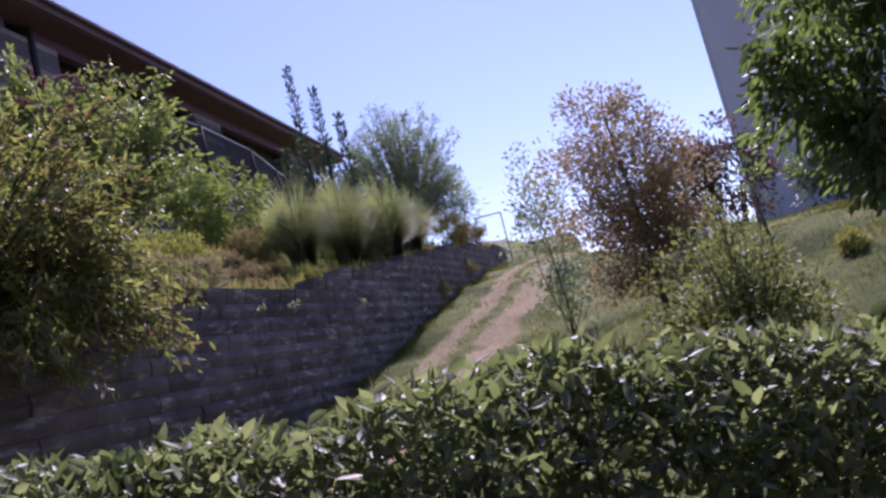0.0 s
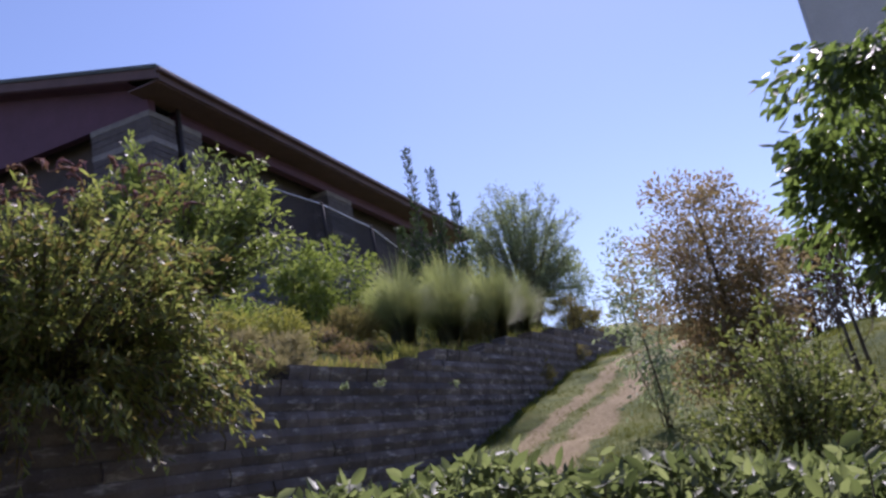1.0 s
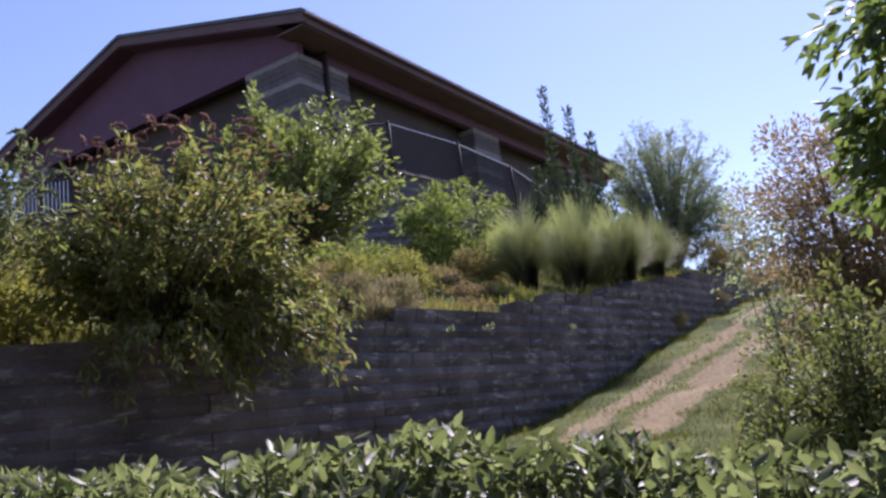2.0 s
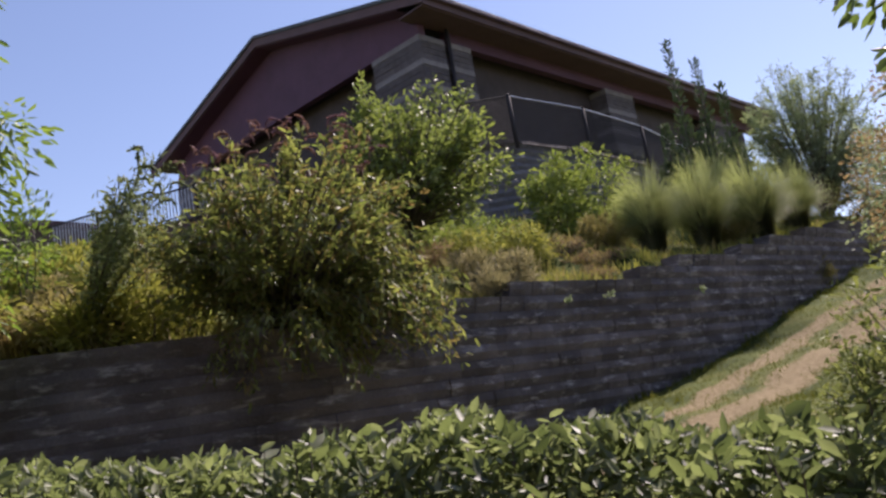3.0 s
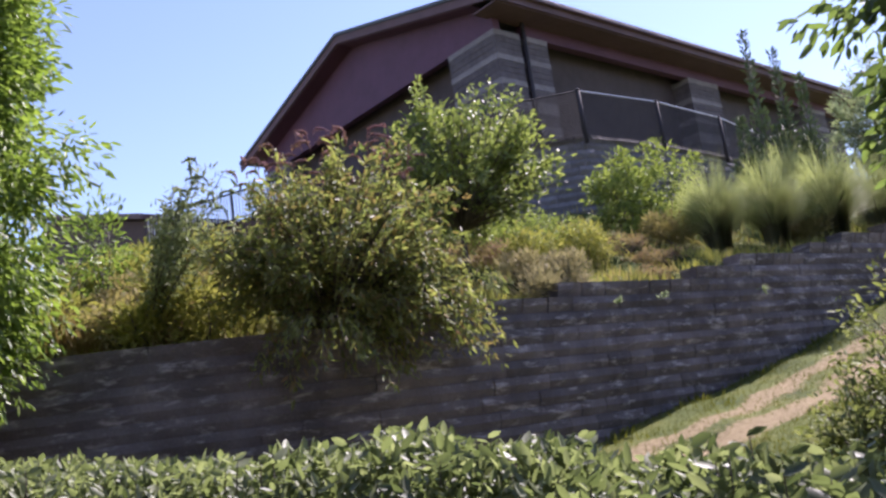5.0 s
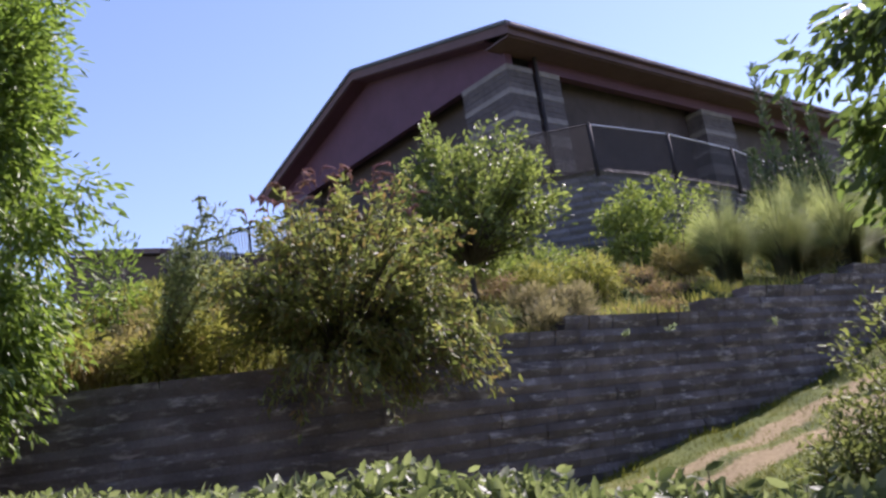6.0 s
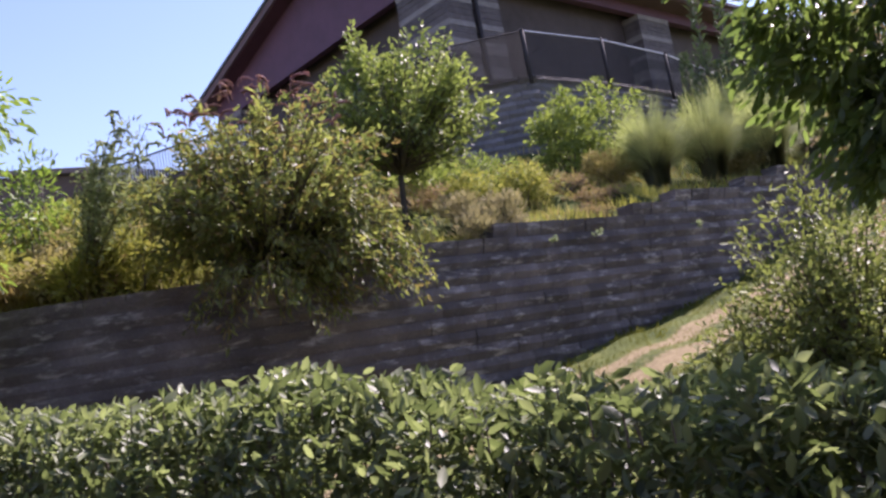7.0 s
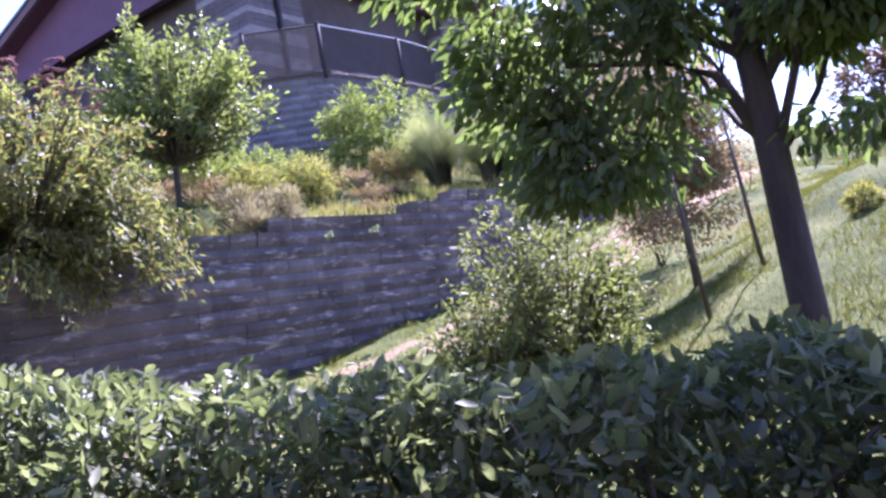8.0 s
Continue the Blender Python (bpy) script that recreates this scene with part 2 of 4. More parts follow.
def leaf_mesh(name, pts, along, mat, size, width=0.45, fold=0.12, spread=0.35, face=None):
    """One mesh of many pointed, folded leaves: at pts, growing towards along; face: the way their upper sides turn."""
    n = len(pts)
    size = np.asarray(size) * (1 + spread * (rng.random(n) * 2 - 1))
    a = unit(np.asarray(along, float))
    up = np.asarray(face, float) if face is not None else rng.normal(size=(n, 3))
    w = unit(np.cross(a, unit(up) + 0.3 * rng.normal(size=(n, 3))))
    c = np.cross(w, a)
    L = size[:, None]
    p = np.asarray(pts, float)
    if width < 0.2:
        v = np.empty((n, 5, 3))
        v[:, 0] = p
        v[:, 1] = p + a * L * 0.45 + w * L * width / 2
        v[:, 2] = p + a * L * 0.45 - w * L * width / 2
        v[:, 3] = p + a * L - c * L * 0.1
        v[:, 4] = p + a * L * 0.47 - c * L * fold
        tri = np.array([(0, 4, 1), (1, 4, 3), (0, 2, 4), (4, 2, 3)])
    else:
        # ovate blade: broad shoulders, a folded midrib and a curled tip
        v = np.empty((n, 7, 3))
        v[:, 0] = p
        for i, (s, k, sg) in enumerate(((0.26, 0.82, 1), (0.66, 0.86, 1), (0.26, 0.82, -1), (0.66, 0.86, -1))):
            v[:, 1 + i] = p + a * L * s + w * (L * width * 0.5 * k * sg) - c * L * (0.06 * (s > 0.5))
        v[:, 5] = p + a * L - c * L * 0.16
        v[:, 6] = p + a * L * 0.46 - c * L * fold
        tri = np.array([(0, 6, 1), (1, 6, 2), (2, 6, 5), (0, 3, 6), (3, 4, 6), (4, 5, 6)])
    f = (np.arange(n)[:, None, None] * v.shape[1] + tri[None]).reshape(-1, 3)
    return raw_mesh(name, v.reshape(-1, 3), f, mat)


def raw_mesh(name, v, f, mat):
    me = bpy.data.meshes.new(name)
    me.vertices.add(len(v))
    me.vertices.foreach_set("co", np.asarray(v, np.float32).ravel())
    k = f.shape[1]
    me.loops.add(f.size)
    me.loops.foreach_set("vertex_index", f.ravel().astype(np.int32))
    me.polygons.add(len(f))
    me.polygons.foreach_set("loop_start", np.arange(0, f.size, k, dtype=np.int32))
    me.update(calc_edges=True)
    me.materials.append(mat)
    return me


def ball(n, inner=0.0):
    d = unit(rng.normal(size=(n, 3)))
    return d * (inner + (1 - inner) * rng.random((n, 1)) ** 0.45)


def clumps_in(centre, radii, count, clear=0.35, low=-1.0):
    """Centres of leaf clumps in an uneven ellipsoid, mostly near its skin."""
    out = []
    while len(out) < count:
        q = ball(1, clear)[0]
        if q[2] < low:
            continue
        uneven = 0.92 + 0.42 * noise.noise(Vector(q) * 2.4 + Vector(centre))
        out.append(np.array(centre) + q * np.array(radii) * uneven * (0.85 + 0.25 * rng.random()))
    return np.array(out)


def crown_points(clumps, per, radius, centre, droop=0.0, squash=0.8):
    """Leaf places and directions round clump centres."""
    k = len(clumps)
    off = ball(k * per) * radius * np.array([1, 1, squash])
    r = np.repeat(0.65 + 0.7 * rng.random(k), per)[:, None]
    pts = np.repeat(clumps, per, axis=0) + off * r
    out = unit(pts - np.array(centre)) * 0.6 + unit(off) * 0.8 + rng.normal(size=pts.shape) * 0.5
    out[:, 2] -= droop
    return pts, out


def branch(m, a, b, r0, r1, bend=0.15, sides=6, steps=4):
    a, b = Vector(a), Vector(b)
    k = Vector(rng.normal(size=3)) * bend * (b - a).length * 0.5
    pts = [a.lerp(b, t) + k * math.sin(math.pi * t) for t in np.linspace(0, 1, steps + 1)]
    m.tube(pts, list(np.linspace(r0, r1, steps + 1)), sides)
    return pts


def sprays(ob, base, centre, radii, count, per, leaf, mat, up=0.6, droop=0.5, width=0.3, low=-0.5, gap=0.35, root=None, thick=0.012):
    """A shrub of arching shoots: each springs from the middle, rises, bends over and carries leaves along its outer part."""
    base, centre, radii = np.array(base, float), np.array(centre, float), np.array(radii, float)
    m, P, A, F = Mesh(), [], [], []
    root = centre - np.array([0, 0, radii[2] * 0.75]) if root is None else np.array(root, float)
    made = 0
    while made < count:
        q = unit(rng.normal(size=(1, 3)))[0]
        if q[2] < low:
            continue
        made += 1
        far = 0.72 + 0.5 * noise.noise(Vector(q) * 2.1 + Vector(centre)) + 0.38 * rng.random()
        end = centre + q * radii * far
        mid = root * 0.35 + end * 0.65 + np.array([0, 0, up * radii[2] * 0.35])
        s = np.linspace(0, 1, 9)[:, None]
        arc = root * (1 - s) ** 2 + mid * 2 * s * (1 - s) + end * s ** 2
        arc[:, 2] -= droop * 0.16 * s[:, 0] ** 3
        m.tube([Vector(p - base) for p in arc[:: 2]], list(np.linspace(thick, 0.003, 5)), 4)
        t = gap + (1 - gap) * rng.random(per) ** 0.8
        k = np.minimum(7, (t * 8).astype(int))
        f = (t * 8 - k)[:, None]
        p = arc[k] * (1 - f) + arc[k + 1] * f
        d = unit(arc[k + 1] - arc[k])
        P.append(p + rng.normal(size=p.shape) * 0.05)
        A.append(d * 0.7 + rng.normal(size=p.shape) * 0.75 - np.array([0, 0, droop * 0.4]))
        F.append(np.array([0, 0, 0.7]) + rng.normal(size=p.shape) * 0.5)
    tagged(part("woody_growth", m, BARK, ob, smooth=True), kind="stuff")
    part("foliage", leaf_mesh("foliage", np.vstack(P) - base, np.vstack(A), mat, leaf, width, face=np.vstack(F)), None, ob)


def bushy(name, label, category, base, centre, radii, count, per, leaf, mat, radius=0.25, droop=0.1, clear=0.4, low=-1.0, width=0.4, stems=7, stem_r=0.02, face_up=0.6, group=""):
    """A shrub: stems from its base and a crown of leaf clumps."""
    ob = thing(name, label, category, base, group)
    base = np.array(base, float)
    cl = clumps_in(centre, radii, count, clear, low)
    m = Mesh()
    for c in cl[:: max(1, len(cl) // stems)][:stems]:
        branch(m, base * 0 + rng.normal(size=3) * 0.05 * np.array([1, 1, 0]), c - base, stem_r, stem_r * 0.3)
    tagged(part("woody_growth", m, BARK, ob, smooth=True), kind="stuff")
    pts, al = crown_points(cl, per, radius, centre, droop)
    face = rng.normal(size=pts.shape) * (1 - face_up) + np.array([0, 0, face_up])
    part("foliage", leaf_mesh("foliage", pts - base, al, mat, leaf, width, face=face), None, ob)
    return ob

# ---- ground ----
WALL = np.array([(-20.0, -5.2), (-14, -0.7), (-9, 3.0), (-6.8, 4.85), (-5.3, 6.1), (-4.2, 7.45), (-3.4, 8.8), (-2.8, 10.3), (-2.3, 12), (-1.05, 16), (0.3, 20.5), (1.7, 25.5), (2.4, 28.6)])
STEP_Y = np.array([3.4, 5.3, 8.4, 11.35, 14.3, 15.0, 17.0, 18.4, 19.8, 21.2, 23.4, 26.5])
STEP0, COURSE = 2.54, 0.2


def wall_top(y):
    """The wall's top goes up by one course at each of these places."""
    return STEP0 + COURSE * np.searchsorted(STEP_Y, y)


BASE_Y = np.array([-20, 0.0, 3.0, 5.0, 8.0, 10.0, 12.4, 14.2, 15.6, 17.9, 21, 24, 27.5, 34, 60, 200])
BASE_Z = np.array([-0.3, 0.0, 0.05, 0.35, 0.7, 0.95, 1.33, 1.66, 1.92, 2.55, 3.3, 3.85, 4.35, 4.6, 5.0, 6.0])
FENCE = np.array([(-3.9, 36.0), (-4.0, 30), (-4.27, 24.7), (-4.8, 21.7), (-5.63, 19.1), (-7.2, 18.2), (-9.0, 18.3), (-12, 19.3), (-15, 20.6)])


def along_line(line, x, y):
    """For points: the signed distance from a polyline (plus on its left) and the y of the nearest place."""
    best = np.full(x.shape, 1e9)
    side, ny = np.zeros(x.shape), np.zeros(x.shape)
    for a, b in zip(line[:-1], line[1:]):
        d = b - a
        s = np.clip(((x - a[0]) * d[0] + (y - a[1]) * d[1]) / (d @ d), 0, 1)
        px, py = a[0] + s * d[0], a[1] + s * d[1]
        q = np.hypot(x - px, y - py)
        near = q < best
        best = np.where(near, q, best)
        side = np.where(near, np.sign(d[0] * (y - a[1]) - d[1] * (x - a[0])), side)
        ny = np.where(near, py, ny)
    return best * side, ny


def smooth(t):
    t = np.clip(t, 0, 1)
    return t * t * (3 - 2 * t)


def lumps(x, y):
    return 0.05 * np.sin(1.7 * x + 0.6 * y) * np.sin(1.3 * y - 0.4 * x) + 0.025 * np.sin(4.1 * x + 2.0) * np.sin(3.7 * y + x)


def inside(poly, x, y):
    res = np.zeros(x.shape, bool)
    for (ax, ay), (bx, by) in zip(poly, np.roll(poly, -1, axis=0)):
        cut = ((ay > y) != (by > y)) & (x < (bx - ax) * (y - ay) / (by - ay + 1e-12) + ax)
        res ^= cut
    return res


TERRACE = np.vstack([FENCE, [(-15, 60), (-3.9, 60)]])


def height(x, y):
    x, y = np.asarray(x, float), np.asarray(y, float)
    d, ny = along_line(WALL, x, y)
    base = np.interp(y, BASE_Y, BASE_Z) - 0.035 * np.clip(x, -5, 9) * smooth((6 - y) / 3)
    bank = np.interp(y, [0, 4.5, 6, 9, 12, 16, 24, 60], [0, 0.45, 0.85, 1.65, 2.45, 2.8, 3.3, 4.0])
    mixr = smooth((x - np.interp(y, [4, 16, 26], [1.4, 2.2, 3.4])) / 3.4)
    low = base + (bank - base) * mixr + lumps(x, y) * smooth((y - 4.5) / 2)
    top = wall_top(ny) - 0.01
    dd = np.clip(d, 0, None)
    up = top - 0.06 + 0.42 * np.clip(dd - 0.45, 0, 4.7) + 0.21 * np.clip(dd - 5, 0, 9) + lumps(x, y) * 1.2 * smooth(dd / 1.5)
    merge = smooth((y - 26.5) / 3)
    z = np.where(d > 0.4, up * (1 - merge) + np.minimum(up, low + 0.15 * dd) * merge, low)
    fd, _ = along_line(FENCE, x, y)
    z = np.where(inside(TERRACE, x, y) & (np.abs(fd) > 0.36), 7.82, z)
    far = smooth((np.hypot(x, y - 15) - 70) / 150)
    return z * (1 - far) + 2.0 * far


def build_ground():
    fine_x, fine_y = np.arange(-15, 12.01, 0.16), np.arange(2.0, 32.01, 0.16)
    xs = np.unique(np.concatenate([[-3000, -900, -300, -140, -80, -55, -42, -34], np.arange(-30, -15, 0.6), fine_x, np.arange(12.6, 30, 1.2), [34, 42, 60, 100, 250, 900, 3000]]).round(3))
    ys = np.unique(np.concatenate([[-3000, -900, -250, -80, -30, -12, -6, -3, -1, 0.5], fine_y, np.arange(32.8, 60, 1.4), [64, 75, 100, 160, 300, 900, 3000]]).round(3))
    X, Y = np.meshgrid(xs, ys)
    Z = height(X, Y)
    v = np.stack([X, Y, Z], -1).reshape(-1, 3)
    w = len(xs)
    i = (np.arange(len(ys) - 1)[:, None] * w + np.arange(w - 1)[None]).ravel()
    f = np.stack([i, i + 1, i + w + 1, i + w], 1)
    me = raw_mesh("ground", v, f, GROUND)
    d, _ = along_line(WALL, X, Y)
    e = -d
    wob = 0.1 * np.sin(0.9 * Y) + 0.07 * np.sin(2.3 * Y + 1) + 0.05 * np.sin(5.1 * Y + 3 * X)
    rut = lambda c, h: np.exp(-((e - c + wob) / h) ** 2)
    dirt = np.clip(rut(1.05, 0.24) * 0.7 + rut(2.0, 0.36) * 0.95 + 0.12 * rut(1.5, 0.4), 0, 1) * smooth((Y - 5) / 3) * (1 - smooth((Y - 27) / 3))
    dirt = np.where(d > 0.3, 0.30 * smooth(1.2 - d), dirt)
    at = me.attributes.new("dirt", "FLOAT", "POINT")
    at.data.foreach_set("value", dirt.ravel().astype(np.float32))
    me.shade_smooth()
    g = new("ground", me)
    return tagged(g, "grassy hillside with a worn two-rut dirt track", "ground", kind="structure")


build_ground()

# ---- building on the hill ----
BC = Vector((-8.85, 21.42, 0))
BM = Matrix.Translation(BC) @ Matrix.Rotation(math.atan2(0.977, 0.213) - math.pi / 2, 4, "Z")
# local axes: x to the long side's right, y along the eave, z up; the gable end lies at y = 0 towards -x
EAVE, SPAN, RISE, LENGTH = 14.14, 16.7, 2.3, 25.0


def build_house():
    ob = thing("pavilion", "maroon gabled hall with pale block pillars on the hilltop", "building", (0, 0, 0))
    ob.matrix_world = BM
    s2, drop = SPAN / 2, 0.42
    # roof slab with real thickness
    prof = [(0, EAVE), (-s2, EAVE + RISE), (-SPAN, EAVE)]
    m = Mesh()
    vs = []
    for y in (0, LENGTH):
        vs += [(x, y, z) for x, z in prof] + [(x, y, z - 0.12) for x, z in prof]
    m.add(vs, [(0, 6, 7, 1), (1, 7, 8, 2), (3, 4, 10, 9), (4, 5, 11, 10), (0, 3, 9, 6), (2, 8, 11, 5), (0, 1, 4, 3), (1, 2, 5, 4), (6, 9, 10, 7), (7, 10, 11, 8)])
    roof = part("roof", m, ROOFMAT, ob, "dark green metal roof edge")
    # rake and eave boards, set a little back under the roof edge
    for k, (p, q) in enumerate(zip(prof[:-1], prof[1:])):
        m = Mesh()
        for y0, y1, dz0, dz1 in ((0.05, 0.13, 0.125, drop),):
            a, b = p, q
            m.add([(a[0], y0, a[1] - dz0), (b[0], y0, b[1] - dz0), (b[0], y0, b[1] - dz1), (a[0], y0, a[1] - dz1), (a[0], y1, a[1] - dz0), (b[0], y1, b[1] - dz0), (b[0], y1, b[1] - dz1), (a[0], y1, a[1] - dz1)],
                  [(0, 1, 2, 3), (7, 6, 5, 4), (0, 4, 5, 1), (3, 2, 6, 7), (0, 3, 7, 4), (1, 5, 6, 2)])
        part("rake_board", m, FASCIA, ob)
    part("eave_board", Mesh().box((-0.13, 0.14, EAVE - drop), (-0.05, LENGTH, EAVE - 0.125)), FASCIA, ob)
    part("gutter", Mesh().box((-0.05, 0.0, EAVE - 0.22), (0.09, LENGTH, EAVE - 0.1), bevel=0.02), FASCIA, ob)
    # soffits
    part("soffit", Mesh().box((-1.15, 0.14, EAVE - drop - 0.03), (-0.14, LENGTH, EAVE - drop + 0.02)), FASCIA, ob)
    m = Mesh()
    for a, b in zip(prof[:-1], prof[1:]):
        ends = [(min(-1.16, max(1.16 - SPAN, x)), z0 + RISE / s2 * abs(x - min(-1.16, max(1.16 - SPAN, x)))) for x, z0 in (a, b)]
        vs = [(p[0], y, p[1] - drop + dz + 0.02) for dz in (0, -0.04) for y in (0.14, 0.9) for p in ends]
        m.add(vs, [(0, 1, 3, 2), (4, 6, 7, 5), (0, 4, 5, 1), (2, 3, 7, 6), (0, 2, 6, 4), (1, 5, 7, 3)])
    part("gable_soffit", m, MAUVE, ob)
    # gable wall: maroon panel over a recessed dark opening
    gy, wt = 0.75, 13.3
    wl, wr = -SPAN + 1.0, -1.0
    m = Mesh()
    tz = lambda x: EAVE + RISE * (1 - abs(x + s2) / s2) - drop
    vs = [(x, y, z) for y in (gy, gy + 0.3) for x, z in ((wr, wt), (wr, tz(wr)), (-s2, tz(-s2)), (wl, tz(wl)), (wl, wt))]
    m.add(vs, [(4, 3, 2, 1, 0), (5, 6, 7, 8, 9), (0, 1, 6, 5), (1, 2, 7, 6), (2, 3, 8, 7), (3, 4, 9, 8), (4, 0, 5, 9)])
    part("gable_panel", m, MAUVE, ob, "maroon painted gable panel")
    part("gable_wall", Mesh().box((wl, gy + 0.7, 7.6), (wr - 0.4, gy + 0.95, wt + 0.3)), DARKWALL, ob, "dark recessed wall")
    part("side_wall", Mesh().box((wr - 0.95, gy + 0.96, 7.6), (wr - 0.7, LENGTH - 0.4, EAVE - drop)), DARKWALL, ob, "dark recessed wall")
    part("beam", Mesh().box((wr - 0.3, gy + 1.3, wt), (wr, LENGTH - 0.4, EAVE - drop)), MAUVE, ob)
    part("back_wall", Mesh().box((wl, LENGTH - 0.9, 7.6), (wr - 1.0, LENGTH - 0.6, EAVE - drop)), DARKWALL, ob)
    part("far_wall", Mesh().box((wl, gy + 0.96, 7.6), (wl + 0.3, LENGTH - 1.0, EAVE - drop)), DARKWALL, ob)
    # block pillars, course by course
    def pillar(x0, x1, y0, y1, z1):
        pl = part("pillar", Mesh().box((x0 + 0.03, y0 + 0.03, 7.6), (x1 - 0.03, y1 - 0.03, z1 - 0.004)), DIM, ob)
        n = int(round((z1 - 7.65) / 0.2))
        for i in range(n):
            za = z1 - (i + 1) * 0.2
            mat = PALE if i % 4 == 0 or i % 4 == 3 and i > 8 else DIM
            k = 0.01 if mat is PALE else 0.0
            part("course", Mesh().box((x0 - k, y0 - k, za + 0.008), (x1 + k, y1 + k, za + 0.2), bevel=0.012), mat, pl)
    pillar(-3.15, -0.95, 0.70, 1.82, wt)
    pillar(-1.75, -0.95, 2.1, 3.05, wt)
    for y in (10.8, 19.5):
        pillar(-1.75, -0.95, y, y + 2.0, wt)
    pillar(-SPAN + 0.95, -SPAN + 3.0, 0.70, 1.82, wt)
    part("downpipe", Mesh().tube([(-0.9, 1.96, EAVE - 0.45), (-0.9, 1.96, 7.7)], [0.07, 0.07], 8), METAL, ob, "dark metal downpipe", True)
    part("floor_slab", Mesh().box((wl, gy, 7.3), (wr + 0.1, LENGTH - 0.6, 7.58)), DIM, ob)
    return ob


build_house()


# ---- plain unseen wall behind the walk, added to block low sky light ----
def build_sky_blocker():
    ob = tagged(new("sky_blocker_south"), "plain dark brown wall added unseen behind the lawn to block sky light", "wall", kind="structure")
    ob.location = (0, -5.0, -0.4)
    # keeps southern sky off the hedge front and the wall's left end
    part("wall_face", Mesh().box((-30, -0.5, 0), (30, 0, 7.2), bevel=0.03), BROWNWALL, ob)
    part("coping", Mesh().box((-30.1, -0.6, 7.204), (30.1, 0.1, 7.32), bevel=0.02), DIM, ob)


build_sky_blocker()


# ---- left outbuilding ----
def build_shed():
    ob = thing("outbuilding", "low brown boarded outbuilding with a dark roof edge", "building", (-29, 20.3, 5))
    ob.rotation_euler = (0, 0, radians(-8))
    m = Mesh()
    m.add([(-6, 0, 0), (4.6, 0, 0), (4.6, 0, 5.75), (-6, 0, 8.6), (-6, 5, 0), (4.6, 5, 0), (4.6, 5, 5.75), (-6, 5, 8.6)],
          [(0, 1, 2, 3), (7, 6, 5, 4), (0, 4, 5, 1), (1, 5, 6, 2), (2, 6, 7, 3), (3, 7, 4, 0)])
    part("wall", m, BROWNWALL, ob)
    m = Mesh()
    a, b = (-6.3, 8.75), (5.2, 5.66)
    vs = [(x, y, z + dz) for y in (-0.5, 5.4) for x, z in (a, b) for dz in (0, 0.2)]
    m.add(vs, [(0, 2, 3, 1), (5, 7, 6, 4), (1, 3, 7, 5), (0, 4, 6, 2), (0, 1, 5, 4), (2, 6, 7, 3)])
    part("roof", m, FASCIA, ob)


build_shed()


def build_railing():
    a, b = Vector((-23.4, 18.95, 9.45)), Vector((-16.5, 20.37, 9.45))
    ob = thing("terrace_railing", "terrace railing with a dark top rail and pale bars", "railing", a)
    d = b - a
    L, r = d.length, d.normalized()
    at = lambda s, z: r * s + Vector((0, 0, z))
    part("top_rail", Mesh().tube([at(0, 1.0), at(L, 1.0)], [0.035, 0.035], 6), METAL, ob)
    part("bottom_rail", Mesh().tube([at(0, 0.08), at(L, 0.08)], [0.025, 0.025], 6), METAL, ob)
    post = Mesh().tube([(0, 0, -1.2), (0, 0, 1.05)], [0.045, 0.045], 6).data("post", METAL)
    bar = Mesh().tube([(0, 0, 0.09), (0, 0, 0.98)], [0.022, 0.022], 4).data("bar", GALV)
    for i in range(int(L / 2.0) + 1):
        part("post", post, None, ob).location = at(i * 2.0, 0)
    for i in range(1, int(L / 0.13)):
        part("bar", bar, None, ob).location = at(i * 0.13, 0)


build_railing()


def build_terrace_wall():
    ob = tagged(new("terrace_wall"), "brown terrace wall below the railing", "wall", kind="structure")
    ob.location = (-23.6, 18.9, 4.5)
    ob.rotation_euler = (0, 0, math.atan2(20.37 - 18.95, 6.9))
    part("wall_face", Mesh().box((0, 0, 0), (14.0, 0.5, 4.85), bevel=0.03), BROWNWALL, ob)
    part("coping", Mesh().box((-0.1, -0.08, 4.854), (14.1, 0.58, 4.94), bevel=0.02), DIM, ob)


build_terrace_wall()


# ---- white building at the crest ----
def build_tower():
    ob = thing("rendered_building", "tall pale grey rendered building beyond the crest", "building", (9.15, 25, 2.6))
    ob.rotation_euler = (0, 0, radians(-22))
    part("wall", Mesh().box((0, 0, 0), (7, 9, 12), bevel=0.12), WHITE, ob)
    part("roof", Mesh().box((-0.15, -0.15, 12.004), (7.15, 9.15, 12.3), bevel=0.05), FASCIA, ob)
    lamp = part("wall_lamp", Mesh().box((0.9, -0.16, 3.5), (1.12, -0.01, 3.85), bevel=0.04), METAL, ob, "dark wall lamp")
    part("shade", Mesh().box((0.84, -0.3, 3.9), (1.18, -0.01, 4.3), bevel=0.06), WHITE, lamp, "white lamp shade")


build_tower()


